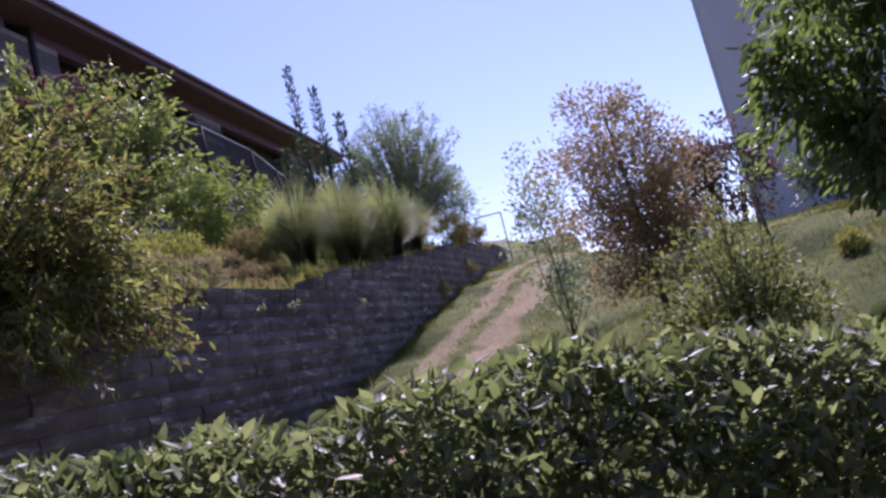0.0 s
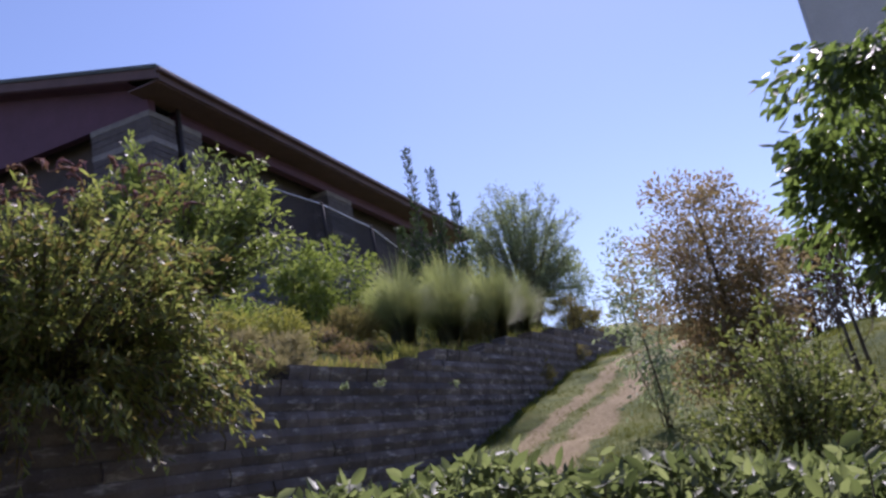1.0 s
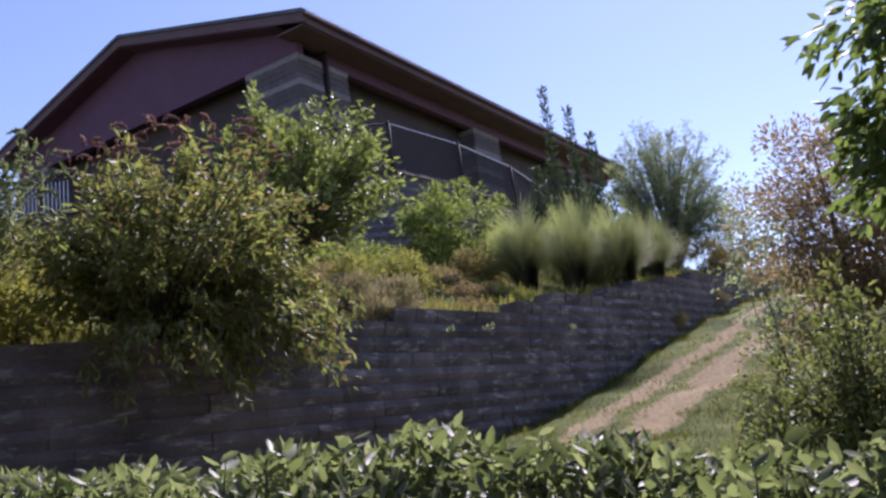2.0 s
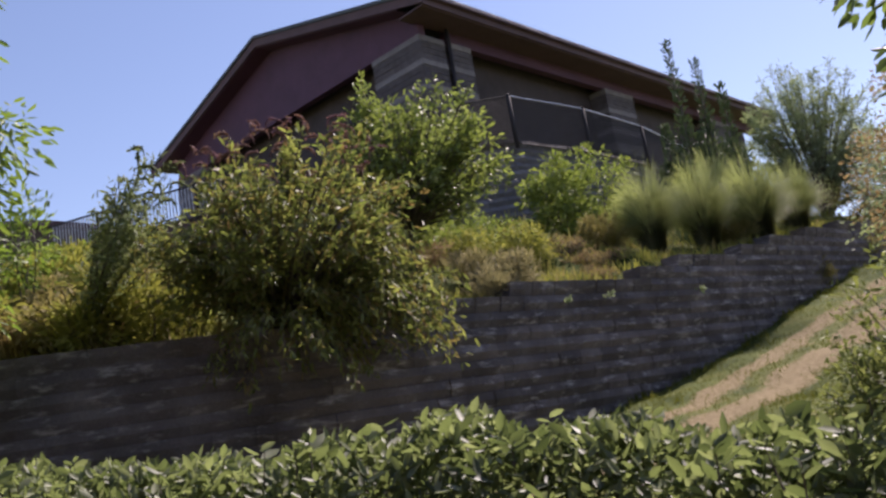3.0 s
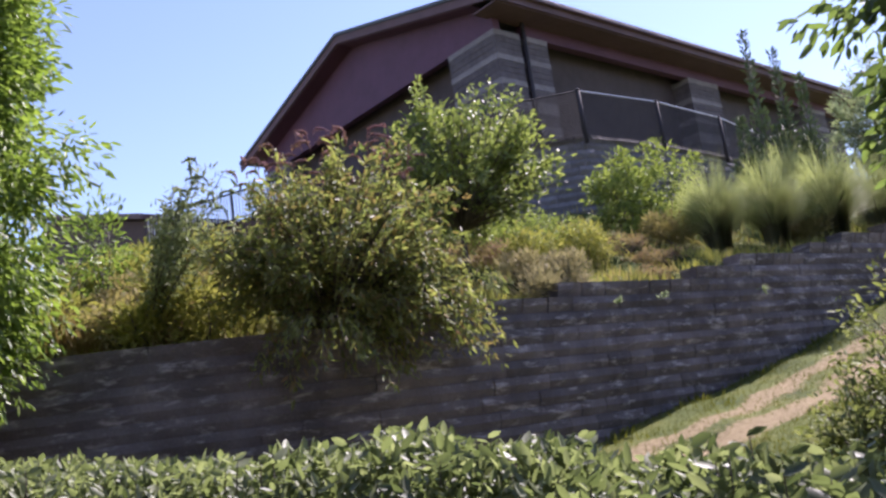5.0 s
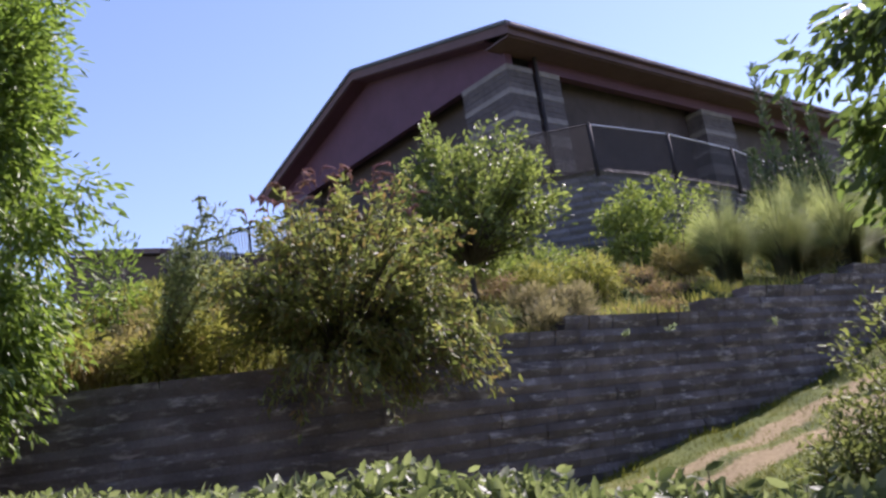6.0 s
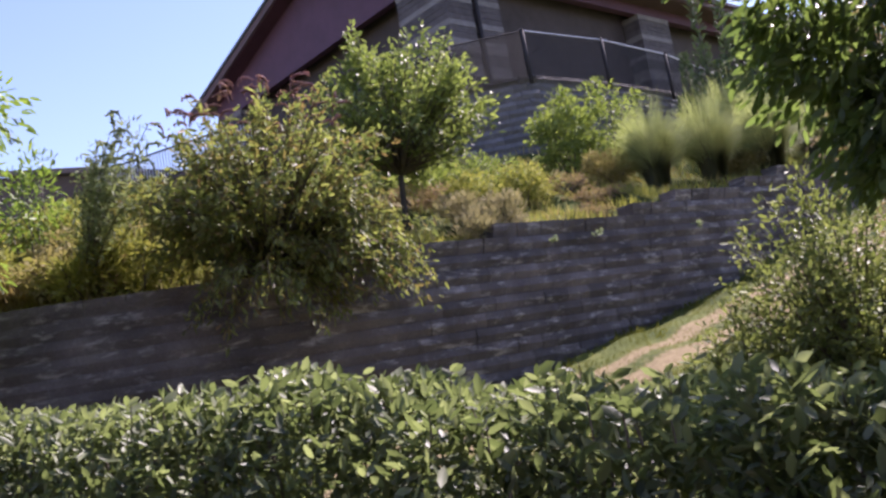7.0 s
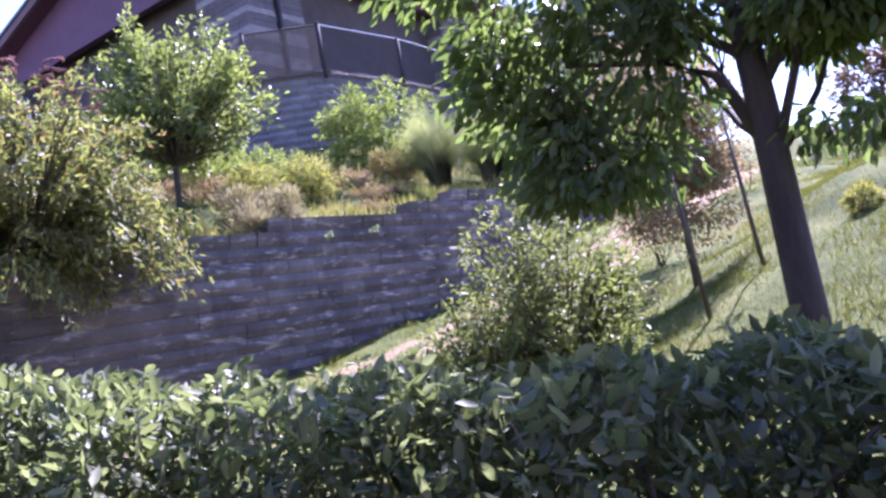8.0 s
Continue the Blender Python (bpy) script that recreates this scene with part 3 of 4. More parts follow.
# ---- fence on the upper wall ----
def build_fence():
    ob = thing("chain_link_fence", "dark chain-link fence with a bright top rail on the upper wall", "fence", (-5.63, 19.1, 7.86))
    o = Vector((-5.63, 19.1, 7.86))
    spots = [(-4.0, 30.0), (-4.13, 27.4), (-4.27, 24.7), (-4.8, 21.7), (-5.63, 19.1), (-7.2, 18.2), (-9.0, 18.3), (-12.0, 19.3)]
    ps = [Vector((*p, 7.86)) - o for p in spots]
    H = 1.17
    post = Mesh().tube([(0, 0, -0.15), (0, 0, H + 0.02)], [0.052, 0.052], 8)
    post.tube([(0, 0, H + 0.02), (0, 0, H + 0.06)], [0.065, 0.03], 8)
    pm = post.data("post", METAL, True)
    for p in ps:
        part("post", pm, None, ob).location = p
    for a, b in zip(ps[:-1], ps[1:]):
        d = b - a
        part("top_rail", Mesh().tube([a + Vector((0, 0, H)), b + Vector((0, 0, H))], [0.02, 0.02], 6), GALV if a.y > -0.1 and b.y > -0.1 else METAL, ob)
        L = d.length
        r = d.normalized()
        m = Mesh()
        step, w = 0.07, 0.0075 if a.y > -0.1 and b.y > -0.1 else 0.012
        at = lambda s, z: a + r * s + Vector((0, 0, z))
        n = int((L + H) / step)
        for i in range(n):
            s0 = i * step
            for sgn in (1, -1):
                p0, p1 = ((s0 - H, 0.0), (s0, H)) if sgn > 0 else ((s0, 0.0), (s0 - H, H))
                (sa, za), (sb, zb) = p0, p1
                k0 = [t for t in ((0 - sa) / (sb - sa), (L - sa) / (sb - sa))]
                t0, t1 = max(0, min(k0)), min(1, max(k0))
                if t1 <= t0:
                    continue
                qa, qb = at(sa + (sb - sa) * t0, za + (zb - za) * t0), at(sa + (sb - sa) * t1, za + (zb - za) * t1)
                m.tube([qa, qb], [w, w], 3)
        part("mesh", m, METAL, ob)
    return ob


build_fence()


# ---- plants ----
def tree(name, label, base, trunk_pts, radii, centre, crown_r, count, per, leaf, mat, radius, limbs=9, droop=0.3, low=-1.0, clear=0.35, width=0.42, face_up=0.5, squash=0.8, category="tree", group="", extra=(), bark=BARK):
    ob = thing(name, label, category, base, group)
    b = np.array(base, float)
    m = Mesh()
    tp = [Vector(p) - Vector(base) for p in trunk_pts]
    m.tube(tp, radii, 10)
    cl = clumps_in(centre, crown_r, count, clear, low)
    for c, r, k in extra:
        cl = np.vstack([cl, clumps_in(c, r, k, 0.2)])
    rng.shuffle(cl)
    part("trunk", m, bark, ob, smooth=True)
    step = max(1, len(cl) // limbs)
    for c in cl[::step][:limbs]:
        lm = Mesh()
        t = 0.35 + 0.55 * rng.random()
        k = min(len(tp) - 2, int(t * (len(tp) - 1)))
        f = t * (len(tp) - 1) - k
        s = tp[k].lerp(tp[k + 1], f)
        r = radii[k] * 0.33
        e = Vector(c - b)
        pts = branch(lm, s, s.lerp(e, 0.9), r, r * 0.25, 0.2)
        for q in range(3):
            o = cl[rng.integers(len(cl))]
            o = Vector(c - b).lerp(Vector(o - b), 0.25)
            branch(lm, pts[-2], o, r * 0.3, r * 0.1, 0.2, 4, 3)
        part("limb", lm, bark, ob, smooth=True)
    pts, al = crown_points(cl, per, radius, centre, droop, squash)
    face = rng.normal(size=pts.shape) * (1 - face_up) + np.array([0, 0, face_up])
    part("crown", leaf_mesh("crown", pts - b, al, mat, leaf, width, face=face), None, ob)
    return ob


def ground_at(x, y):
    return float(height(np.array([x]), np.array([y]))[0])


def hedge_mid(x):
    return 4.1 + 0.09 * np.minimum(x, 0)


def hedge_top(x):
    lie = np.interp(x, [-9, -3.1, -1.5, -0.8, 0.0, 0.7, 1.0, 1.4, 1.9, 2.5, 3.2, 4.1, 9.5], [2.3, 1.85, 1.74, 1.66, 1.65, 1.68, 1.62, 1.53, 1.47, 1.4, 1.34, 1.31, 1.0])
    return lie - 0.065 + 0.018 * np.sin(5.3 * x) + 0.015 * np.sin(11.0 * x + 1)


def build_hedge():
    ob = thing("laurel_hedge", "clipped glossy green laurel hedge beside the pavement", "hedge", (0, 4.1, 0))
    x0, x1, hw = -9.0, 9.5, 0.56
    # woody inside
    m = Mesh()
    for x in np.arange(x0, x1, 0.35):
        y = float(hedge_mid(x)) + rng.normal() * 0.12
        z0 = ground_at(x, y)
        for k in range(4):
            branch(m, (x, y - 4.1, z0 - 0.05), (x + rng.normal() * 0.22, y - 4.1 + rng.normal() * 0.22, float(hedge_top(x)) - 0.2), 0.016, 0.006, 0.2, 5, 3)
    tagged(part("woody_growth", m, BARK, ob, smooth=True), kind="stuff")
    # leaves: top sheet, front, back and inside
    def shell(n, where, lo, hi):
        x = lo + (hi - lo) * rng.random(n)
        mid, top = hedge_mid(x), hedge_top(x)
        bulge = 0.06 * np.sin(3.3 * x + 1) + 0.05 * np.sin(7.9 * x)
        if where == "top":
            u = rng.random(n) * 2 - 1
            y = mid + u * (hw + bulge)
            z = top - np.where(u < 0, 0.4, 0.1) * np.abs(u) ** 2.4 - 0.2 * rng.random(n) ** 1.5 + 0.035 * np.sin(9 * x + 5 * y) + 0.02 * np.sin(23 * x - 17 * y)
            nrm = np.stack([0 * x, 0.25 + u * 0.35, 1 + 0 * x], 1)
        elif where == "fill":
            y = mid + (rng.random(n) * 2 - 1) * hw * 0.6 + 0.16
            z = 0.15 + (top - 0.4) * rng.random(n)
            nrm = rng.normal(size=(n, 3))
        else:
            sgn = -1 if where == "front" else 1
            z = 0.06 + (top - (0.4 if sgn < 0 else 0.12)) * rng.random(n)
            y = mid + sgn * (hw + bulge - (0.12 if sgn < 0 else 0.0) - 0.42 * rng.random(n) + 0.05 * np.sin(6 * z + 4 * x))
            nrm = np.stack([0 * x, sgn + 0 * x, 0.35 + 0 * x], 1)
        p = np.stack([x, y - 4.1, z], 1)
        al = nrm * 0.35 + rng.normal(size=(n, 3)) * 0.8 + np.array([0, 0, 0.05 if where == "top" else -0.25])
        return p, al, nrm
    for nm, n, lo, hi in (("top", 33000, -5.5, 6.5), ("front", 1700, -4.5, 6.5), ("back", 9000, -5.5, 6.5), ("fill", 30000, -5, 6.5), ("top", 2400, 6.5, 9.5), ("front", 1000, 6.5, 9.5), ("top", 2800, -9, -5.5), ("front", 1300, -9, -4.5)):
        p, al, nrm = shell(n, nm, lo, hi)
        part("foliage", leaf_mesh("foliage", p, al, HEDGE, 0.068, 0.42, 0.12, 0.5, nrm + 0.5 * rng.normal(size=p.shape)), None, ob)
    # young shoots standing above the clipped top
    n = 150
    x = np.append(-5 + 11.5 * rng.random(n), [2.1, 2.12, 2.16])
    sm, pts, al = Mesh(), [], []
    for q in x:
        y = float(hedge_mid(q)) + (rng.random() * 2 - 1) * 0.5 - 4.1
        z = float(hedge_top(q)) - 0.05
        h = 0.03 + 0.08 * rng.random() + (0.1 if 2.09 < q < 2.17 else 0)
        sm.tube([(q, y, z - 0.05), (q + rng.normal() * 0.02, y, z + h)], [0.004, 0.002], 4)
        for k in range(6):
            a = k * 2.4 + rng.random()
            pts.append((q, y, z + h * (k + 1) / 6))
            al.append((math.cos(a), math.sin(a), 0.45))
    tagged(part("young_growth", sm, BARK, ob), kind="stuff")
    part("foliage", leaf_mesh("foliage", np.array(pts), np.array(al), HEDGE, 0.075, 0.52), None, ob)


build_hedge()

# ash tree on the left, in front of the wall
ash = tree("ash_tree", "young ash tree with two stems and dense light green leaves", (-6.0, 4.35, ground_at(-6.0, 4.35)),
     [(-6.0, 4.35, 0.2), (-6.02, 4.35, 1.2), (-6.1, 4.4, 2.4), (-6.15, 4.45, 4.5), (-6.1, 4.5, 7.2)], [0.16, 0.13, 0.11, 0.08, 0.03],
     (-5.87, 4.4, 5.65), (2.05, 1.7, 3.15), 380, 150, 0.112, ASH, 0.4, 14, 0.45, clear=0.42, width=0.32, extra=[((-5.1, 4.8, 3.3), (0.6, 0.6, 0.8), 42), ((-4.6, 4.5, 5.8), (0.55, 0.6, 1.0), 46)])
part("trunk", Mesh().tube([(0.02, 0.05, 0), (0.12, 0.12, 0.9), (0.3, 0.2, 1.9), (0.55, 0.25, 3.4)], [0.1, 0.085, 0.07, 0.03], 9), BARK, ash, smooth=True)

# broad-leaved tree on the right behind the hedge
street = tree("street_tree", "broad-leaved tree with a straight grey trunk behind the hedge", (4.09, 6.1, ground_at(4.09, 6.1)),
     [(4.1, 6.1, 0.4), (4.09, 6.1, 1.4), (4.08, 6.1, 2.2), (4.05, 6.12, 3.2), (4.0, 6.15, 5.0)], [0.105, 0.089, 0.08, 0.066, 0.022],
     (4.85, 5.95, 4.75), (1.5, 1.0, 1.25), 170, 95, 0.09, DARKTREE, 0.26, 7, 0.4, clear=0.5, width=0.42, squash=0.5, bark=DARKBARK,
     extra=[((3.5, 5.95, 2.85), (0.45, 0.5, 0.65), 20), ((2.8, 5.5, 3.45), (0.36, 0.33, 0.3), 6), ((3.5, 6.6, 3.55), (0.4, 0.35, 0.35), 14), ((2.9, 6.1, 2.75), (0.38, 0.35, 0.5), 21), ((3.25, 6.0, 2.2), (0.4, 0.35, 0.28), 15),
            ((4.55, 6.0, 2.72), (0.38, 0.45, 0.26), 32), ((4.5, 5.9, 2.1), (0.22, 0.3, 0.1), 3), ((5.3, 6.1, 3.1), (0.7, 0.6, 0.7), 32), ((4.2, 6.1, 4.35), (0.8, 0.75, 0.85), 75), ((4.8, 6.0, 3.9), (0.9, 0.7, 0.5), 45)])
for way in (((-0.06, 0, 1.35), (-0.2, -0.05, 1.7), (-0.45, -0.1, 1.83), (-0.95, -0.1, 1.95)), ((-0.02, 0, 1.75), (-0.25, 0.02, 1.95), (-0.6, 0, 2.1), (-1.15, 0.0, 2.35)),
            ((0.03, 0, 1.62), (0.18, -0.05, 1.8), (0.36, -0.1, 2.05), (0.6, -0.15, 2.5)), ((0.02, 0, 1.85), (0.25, 0.05, 1.98), (0.5, 0.05, 2.25), (0.9, 0, 2.6))):
    part("limb", Mesh().tube(way, [0.034, 0.026, 0.019, 0.008], 7), DARKBARK, street, smooth=True)


def add_spikes(ob, base, c, rx, ry, count, size=1.0, mat=FLOWER, label="faded mauve flower spike"):
    """Arching, tapered flower spikes with small florets, over the top of a shrub."""
    pts, al = [], []
    for k in range(count):
        t = rng.random() * 2 * math.pi
        r = math.sqrt(rng.random())
        p = Vector((c[0] + rx * r * math.cos(t), c[1] + ry * r * math.sin(t), c[2] - 0.5 * r + 0.25 * rng.random())) - Vector(base)
        a = rng.random() * 2 * math.pi
        h = size * (0.14 + 0.12 * rng.random())
        arc = [p + Vector((math.cos(a) * h * s * s * 0.8, math.sin(a) * h * s * s * 0.8, h * (1.3 * s - 0.95 * s * s))) for s in np.linspace(0, 1, 7)]
        part("flower_spike", Mesh().tube(arc, [0.005, 0.008, 0.012, 0.015, 0.014, 0.01, 0.003], 6), mat, ob, label, True)
        for s in np.linspace(0.3, 0.95, 26):
            i = min(5, int(s * 6))
            pts.append(arc[i].lerp(arc[i + 1], s * 6 - i))
            al.append(rng.normal(size=3))
    tagged(part("floret_mass", leaf_mesh("floret_mass", np.array(pts), np.array(al), mat, 0.028 * size ** 0.5, 0.7), None, ob), kind="stuff")


# big buddleia in front of and over the wall
def build_buddleia():
    root = (-4.2, 8.6, ground_at(-4.2, 8.6))
    ob = thing("buddleia", "large sprawling buddleia with faded flower spikes hanging over the wall", "shrub", root)
    leaf, wide = 0.1, 0.3
    sprays(ob, root, (-3.2, 7.85, 3.82), (1.25, 1.25, 1.05), 165, 64, leaf, BUDDLEIA, 0.8, 0.5, wide, -0.5, 0.3, root, 0.02)
    sprays(ob, root, (-2.75, 8.8, 3.02), (0.72, 0.72, 0.72), 78, 60, leaf, BUDDLEIA, 1.6, 1.4, wide, -0.7, 0.35, root, 0.016)
    sprays(ob, root, (-4.1, 7.5, 3.55), (0.8, 0.7, 0.85), 48, 58, leaf, BUDDLEIA, 1.0, 0.8, wide, -0.6, 0.35, root, 0.016)
    sprays(ob, root, (-3.3, 7.4, 2.72), (0.95, 0.7, 0.55), 24, 42, leaf, BUDDLEIA, 1.9, 1.6, wide, -0.9, 0.45, root, 0.012)
    add_spikes(ob, root, (-3.3, 7.85, 4.84), 1.1, 1.0, 60, 1.2)


build_buddleia()
root = (-5.75, 7.1, ground_at(-5.75, 7.1))
pale_one = thing("buddleia", "pale leaning buddleia with curled flower tips above the wall", "shrub", root)
sprays(pale_one, root, (-3.95, 6.65, 4.1), (0.42, 0.42, 0.62), 34, 80, 0.085, PALELEAF, 0.9, 0.5, 0.26, -0.6, 0.12, root, 0.008)
add_spikes(pale_one, root, (-3.85, 6.62, 4.48), 0.38, 0.35, 11, 1.5, PALELEAF, "curled grey-green flower spike")
z = ground_at(-7.2, 7.4)
bushy("airy_shrub", "loose airy green shrub on the wall top", "shrub", (-7.2, 7.4, z), (-7.2, 7.4, z + 1.0), (0.4, 0.4, 0.9), 28, 24, 0.11, ASH, 0.24, -0.2, 0.2, -0.9, 0.3, 12, 0.012)

# small tree on the bank
def build_small_tree():
    x, y = -4.05, 11.3
    base = (x, y, ground_at(x, y) - 0.04)
    ob = thing("small_tree", "small spreading tree with a slim stem on the planted bank", "tree", base)
    part("trunk", Mesh().tube([(0, 0, 0), (0.02, 0, 0.5), (0.05, 0, 1.0), (0.15, 0, 1.5)], [0.055, 0.045, 0.042, 0.025], 8), DARKBARK, ob, smooth=True)
    fork = (x + 0.06, y, base[2] + 0.95)
    sprays(ob, base, (-3.75, 11.3, 5.3), (1.35, 1.15, 1.05), 185, 55, 0.095, SMALLTREE, 0.3, 0.15, 0.42, -0.8, 0.3, fork, 0.02)
    sprays(ob, base, (-4.35, 11.3, 6.0), (0.5, 0.5, 0.7), 26, 45, 0.1, SMALLTREE, 0.3, -0.1, 0.42, 0.1, 0.5, fork, 0.02)


build_small_tree()

# round bright shrub by the upper wall
def on_bank(name, label, x, y, r, h, mat, leaf=0.08, count=60, per=55, radius=0.2, **kw):
    z = ground_at(x, y)
    return bushy(name, label, "shrub", (x, y, z - 0.03), (x, y, z + h * 0.52), (r, r, h * 0.52), count, per, leaf, mat, radius, **kw)


on_bank("round_shrub", "round bright green shrub below the upper wall", -4.1, 17.1, 0.8, 1.6, BRIGHT, 0.1, 70, 60)
on_bank("round_shrub", "bright green shrub behind the ornamental grasses", -3.6, 18.3, 0.7, 1.9, BRIGHT, 0.1, 50, 50)
for x, y, r, h in ((-3.75, 14.4, 0.55, 0.75), (-4.5, 14.6, 0.75, 0.85), (-5.2, 13.6, 0.7, 0.8), (-4.2, 13.3, 0.5, 0.6)):
    on_bank("low_shrub", ("low spreading green shrub on the bank" if x < -4.3 else "low spreading yellow-green shrub on the bank"), x, y, r, h, BRIGHT if x < -4.3 else YELLOWGREEN, 0.07, 40, 60, group="low shrubs on the bank")
for x, y, r, h in ((-2.95, 11.45, 0.3, 0.5), (-3.2, 12.4, 0.38, 0.55), (-2.85, 12.1, 0.34, 0.5), (-3.45, 11.8, 0.3, 0.5)):
    on_bank("lavender", "grey-brown lavender gone to seed on the bank", x, y, r, h, LAVENDER, 0.1, 26, 60, 0.13, width=0.12, droop=-0.9, group="lavender clumps")
for x, y, r, h in ((-2.85, 15.3, 0.5, 0.25), (-3.6, 15.6, 0.6, 0.3), (-2.6, 14.6, 0.35, 0.22), (-4.6, 12.3, 0.6, 0.4)):
    on_bank("ground_cover", "pinkish dry ground cover on the bank", x, y, r, h, SEDUM, 0.05, 30, 60, 0.14, group="ground cover")
for x, y, r, h in ((-2.95, 16.4, 0.45, 0.55), (-1.2, 18.6, 0.4, 0.5), (-0.2, 20.1, 0.45, 0.6), (0.5, 22.6, 0.5, 0.75), (0.75, 24.2, 0.55, 0.9), (1.2, 25.4, 0.5, 0.8)):
    on_bank("golden_grass", "rounded tuft of golden dry grass on the bank", x, y, r, h, STRAW, 0.14, 26, 60, 0.16, width=0.1, droop=-0.6, group="golden grass on the bank")
for i, (x, y) in enumerate(((-5.6, 6.75), (-6.3, 6.3), (-6.7, 7.5), (-7.4, 6.2), (-6.0, 8.0), (-5.2, 8.0), (-8.6, 6.0), (-8.0, 7.4))):
    on_bank("weedy_shrub", ("straw-brown", "yellowing green")[i % 2] + " weedy shrub on top of the wall", x, y, 0.42, 0.5 + 0.35 * rng.random(), (STRAW, YELLOWGREEN)[i % 2], 0.09, 26, 40, 0.18, group="weeds on the wall top")
def build_dry_tuft(x, y, h):
    z = ground_at(x, y) - 0.03
    ob = thing("dry_tuft", "upright tuft of dry brown grass above the wall", "grass", (x, y, z), "dry tufts above the wall")
    n = 150
    t = rng.random(n) * 2 * math.pi
    p = np.stack([np.cos(t), np.sin(t), 0 * t], 1) * (0.22 * np.sqrt(rng.random(n)))[:, None]
    al = p * 1.3 + np.array([0, 0, 1.0]) + rng.normal(size=(n, 3)) * 0.16
    part("foliage", leaf_mesh("foliage", p, al, DRYTUFT, h, 0.05, 0.01, 0.4), None, ob)


for x, y, h in ((-5.9, 6.5, 0.45), (-6.3, 6.3, 0.5), (-5.3, 7.0, 0.38), (-6.9, 6.5, 0.4)):
    build_dry_tuft(x, y, h)
for x, y, r, h in ((-5.0, 7.2, 0.4, 0.8), (-5.4, 6.9, 0.4, 0.6), (-5.7, 7.6, 0.5, 0.9), (-6.6, 8.6, 0.55, 1.0), (-7.8, 8.4, 0.6, 0.9)):
    on_bank("yellow_weed", "leafy yellow-green weed above the wall", x, y, r, h, YELLOWGREEN, 0.1, 34, 45, 0.17, width=0.3, droop=-0.3, group="yellow weeds above the wall")
for x, y, r, h in ((-8.6, 9.0, 0.9, 0.45), (-7.2, 9.6, 0.9, 0.5), (-7.0, 12.2, 0.9, 0.7), (-6.2, 14.5, 0.9, 0.8)):
    on_bank("bank_shrub", "leafy green shrub on the slope", x, y, r, h, (BRIGHT, SMALLTREE)[int(rng.random() < 0.5)], 0.1, 60, 50, 0.22, group="shrubs on the slope")


# ornamental grasses
def build_clump(x, y, r, h):
    z = ground_at(x, y)
    ob = thing("ornamental_grass", "tall clump of ornamental grass with feathery pale plumes", "ornamental grass", (x, y, z - 0.03), "ornamental grasses")
    def blades(n, hh, w, spread, mat, name, start=0.0, curl=1.8):
        t = rng.random(n) * 2 * math.pi
        lean = spread * np.sqrt(rng.random(n))
        H = hh * (0.55 + 0.55 * rng.random(n)) * (1.06 - 0.3 * lean / max(spread, 0.01))
        b = np.stack([np.cos(t) * 0.22 * rng.random(n), np.sin(t) * 0.22 * rng.random(n), 0 * t], 1)
        d = np.stack([np.cos(t), np.sin(t), 0 * t], 1)
        side = np.stack([-np.sin(t + 1), np.cos(t + 1), 0 * t], 1) * w
        v = np.empty((n, 7, 3))
        for i, s in enumerate((start, start + (1 - start) * 0.4, start + (1 - start) * 0.75)):
            c = b + d * (lean * s ** curl)[:, None] + np.array([0, 0, 1]) * (H * (s - 0.28 * lean * s ** 3))[:, None]
            v[:, 2 * i], v[:, 2 * i + 1] = c - side * (1 - 0.4 * s), c + side * (1 - 0.4 * s)
        v[:, 6] = b + d * (lean * 1.1)[:, None] + np.array([0, 0, 1]) * (H * (1 - 0.35 * lean))[:, None]
        f = np.array([(0, 1, 3), (0, 3, 2), (2, 3, 5), (2, 5, 4), (4, 5, 6)])
        part(name, raw_mesh(name, v.reshape(-1, 3), (np.arange(n)[:, None, None] * 7 + f).reshape(-1, 3), mat), None, ob)
    blades(800, h * 0.92, 0.009, r * 0.26, BLADE, "blades")
    blades(260, h * 1.0, 0.006, r * 0.55, BLADE, "blades", 0.2, 2.6)
    blades(1100, h * 1.1, 0.0048, r * 1.15, PLUME, "plumes", 0.55, 2.8)
    blades(1400, h * 1.32, 0.0048, r * 0.95, PLUME, "plumes", 0.55, 2.4)


for x, y, r, h in ((-2.22, 16.8, 0.85, 1.5), (-1.5, 17.85, 0.85, 1.55), (-0.7, 19.0, 0.9, 1.6), (-0.35, 21.4, 0.85, 1.45), (-1.7, 20.4, 0.8, 1.55)):
    build_clump(x, y, r, h)


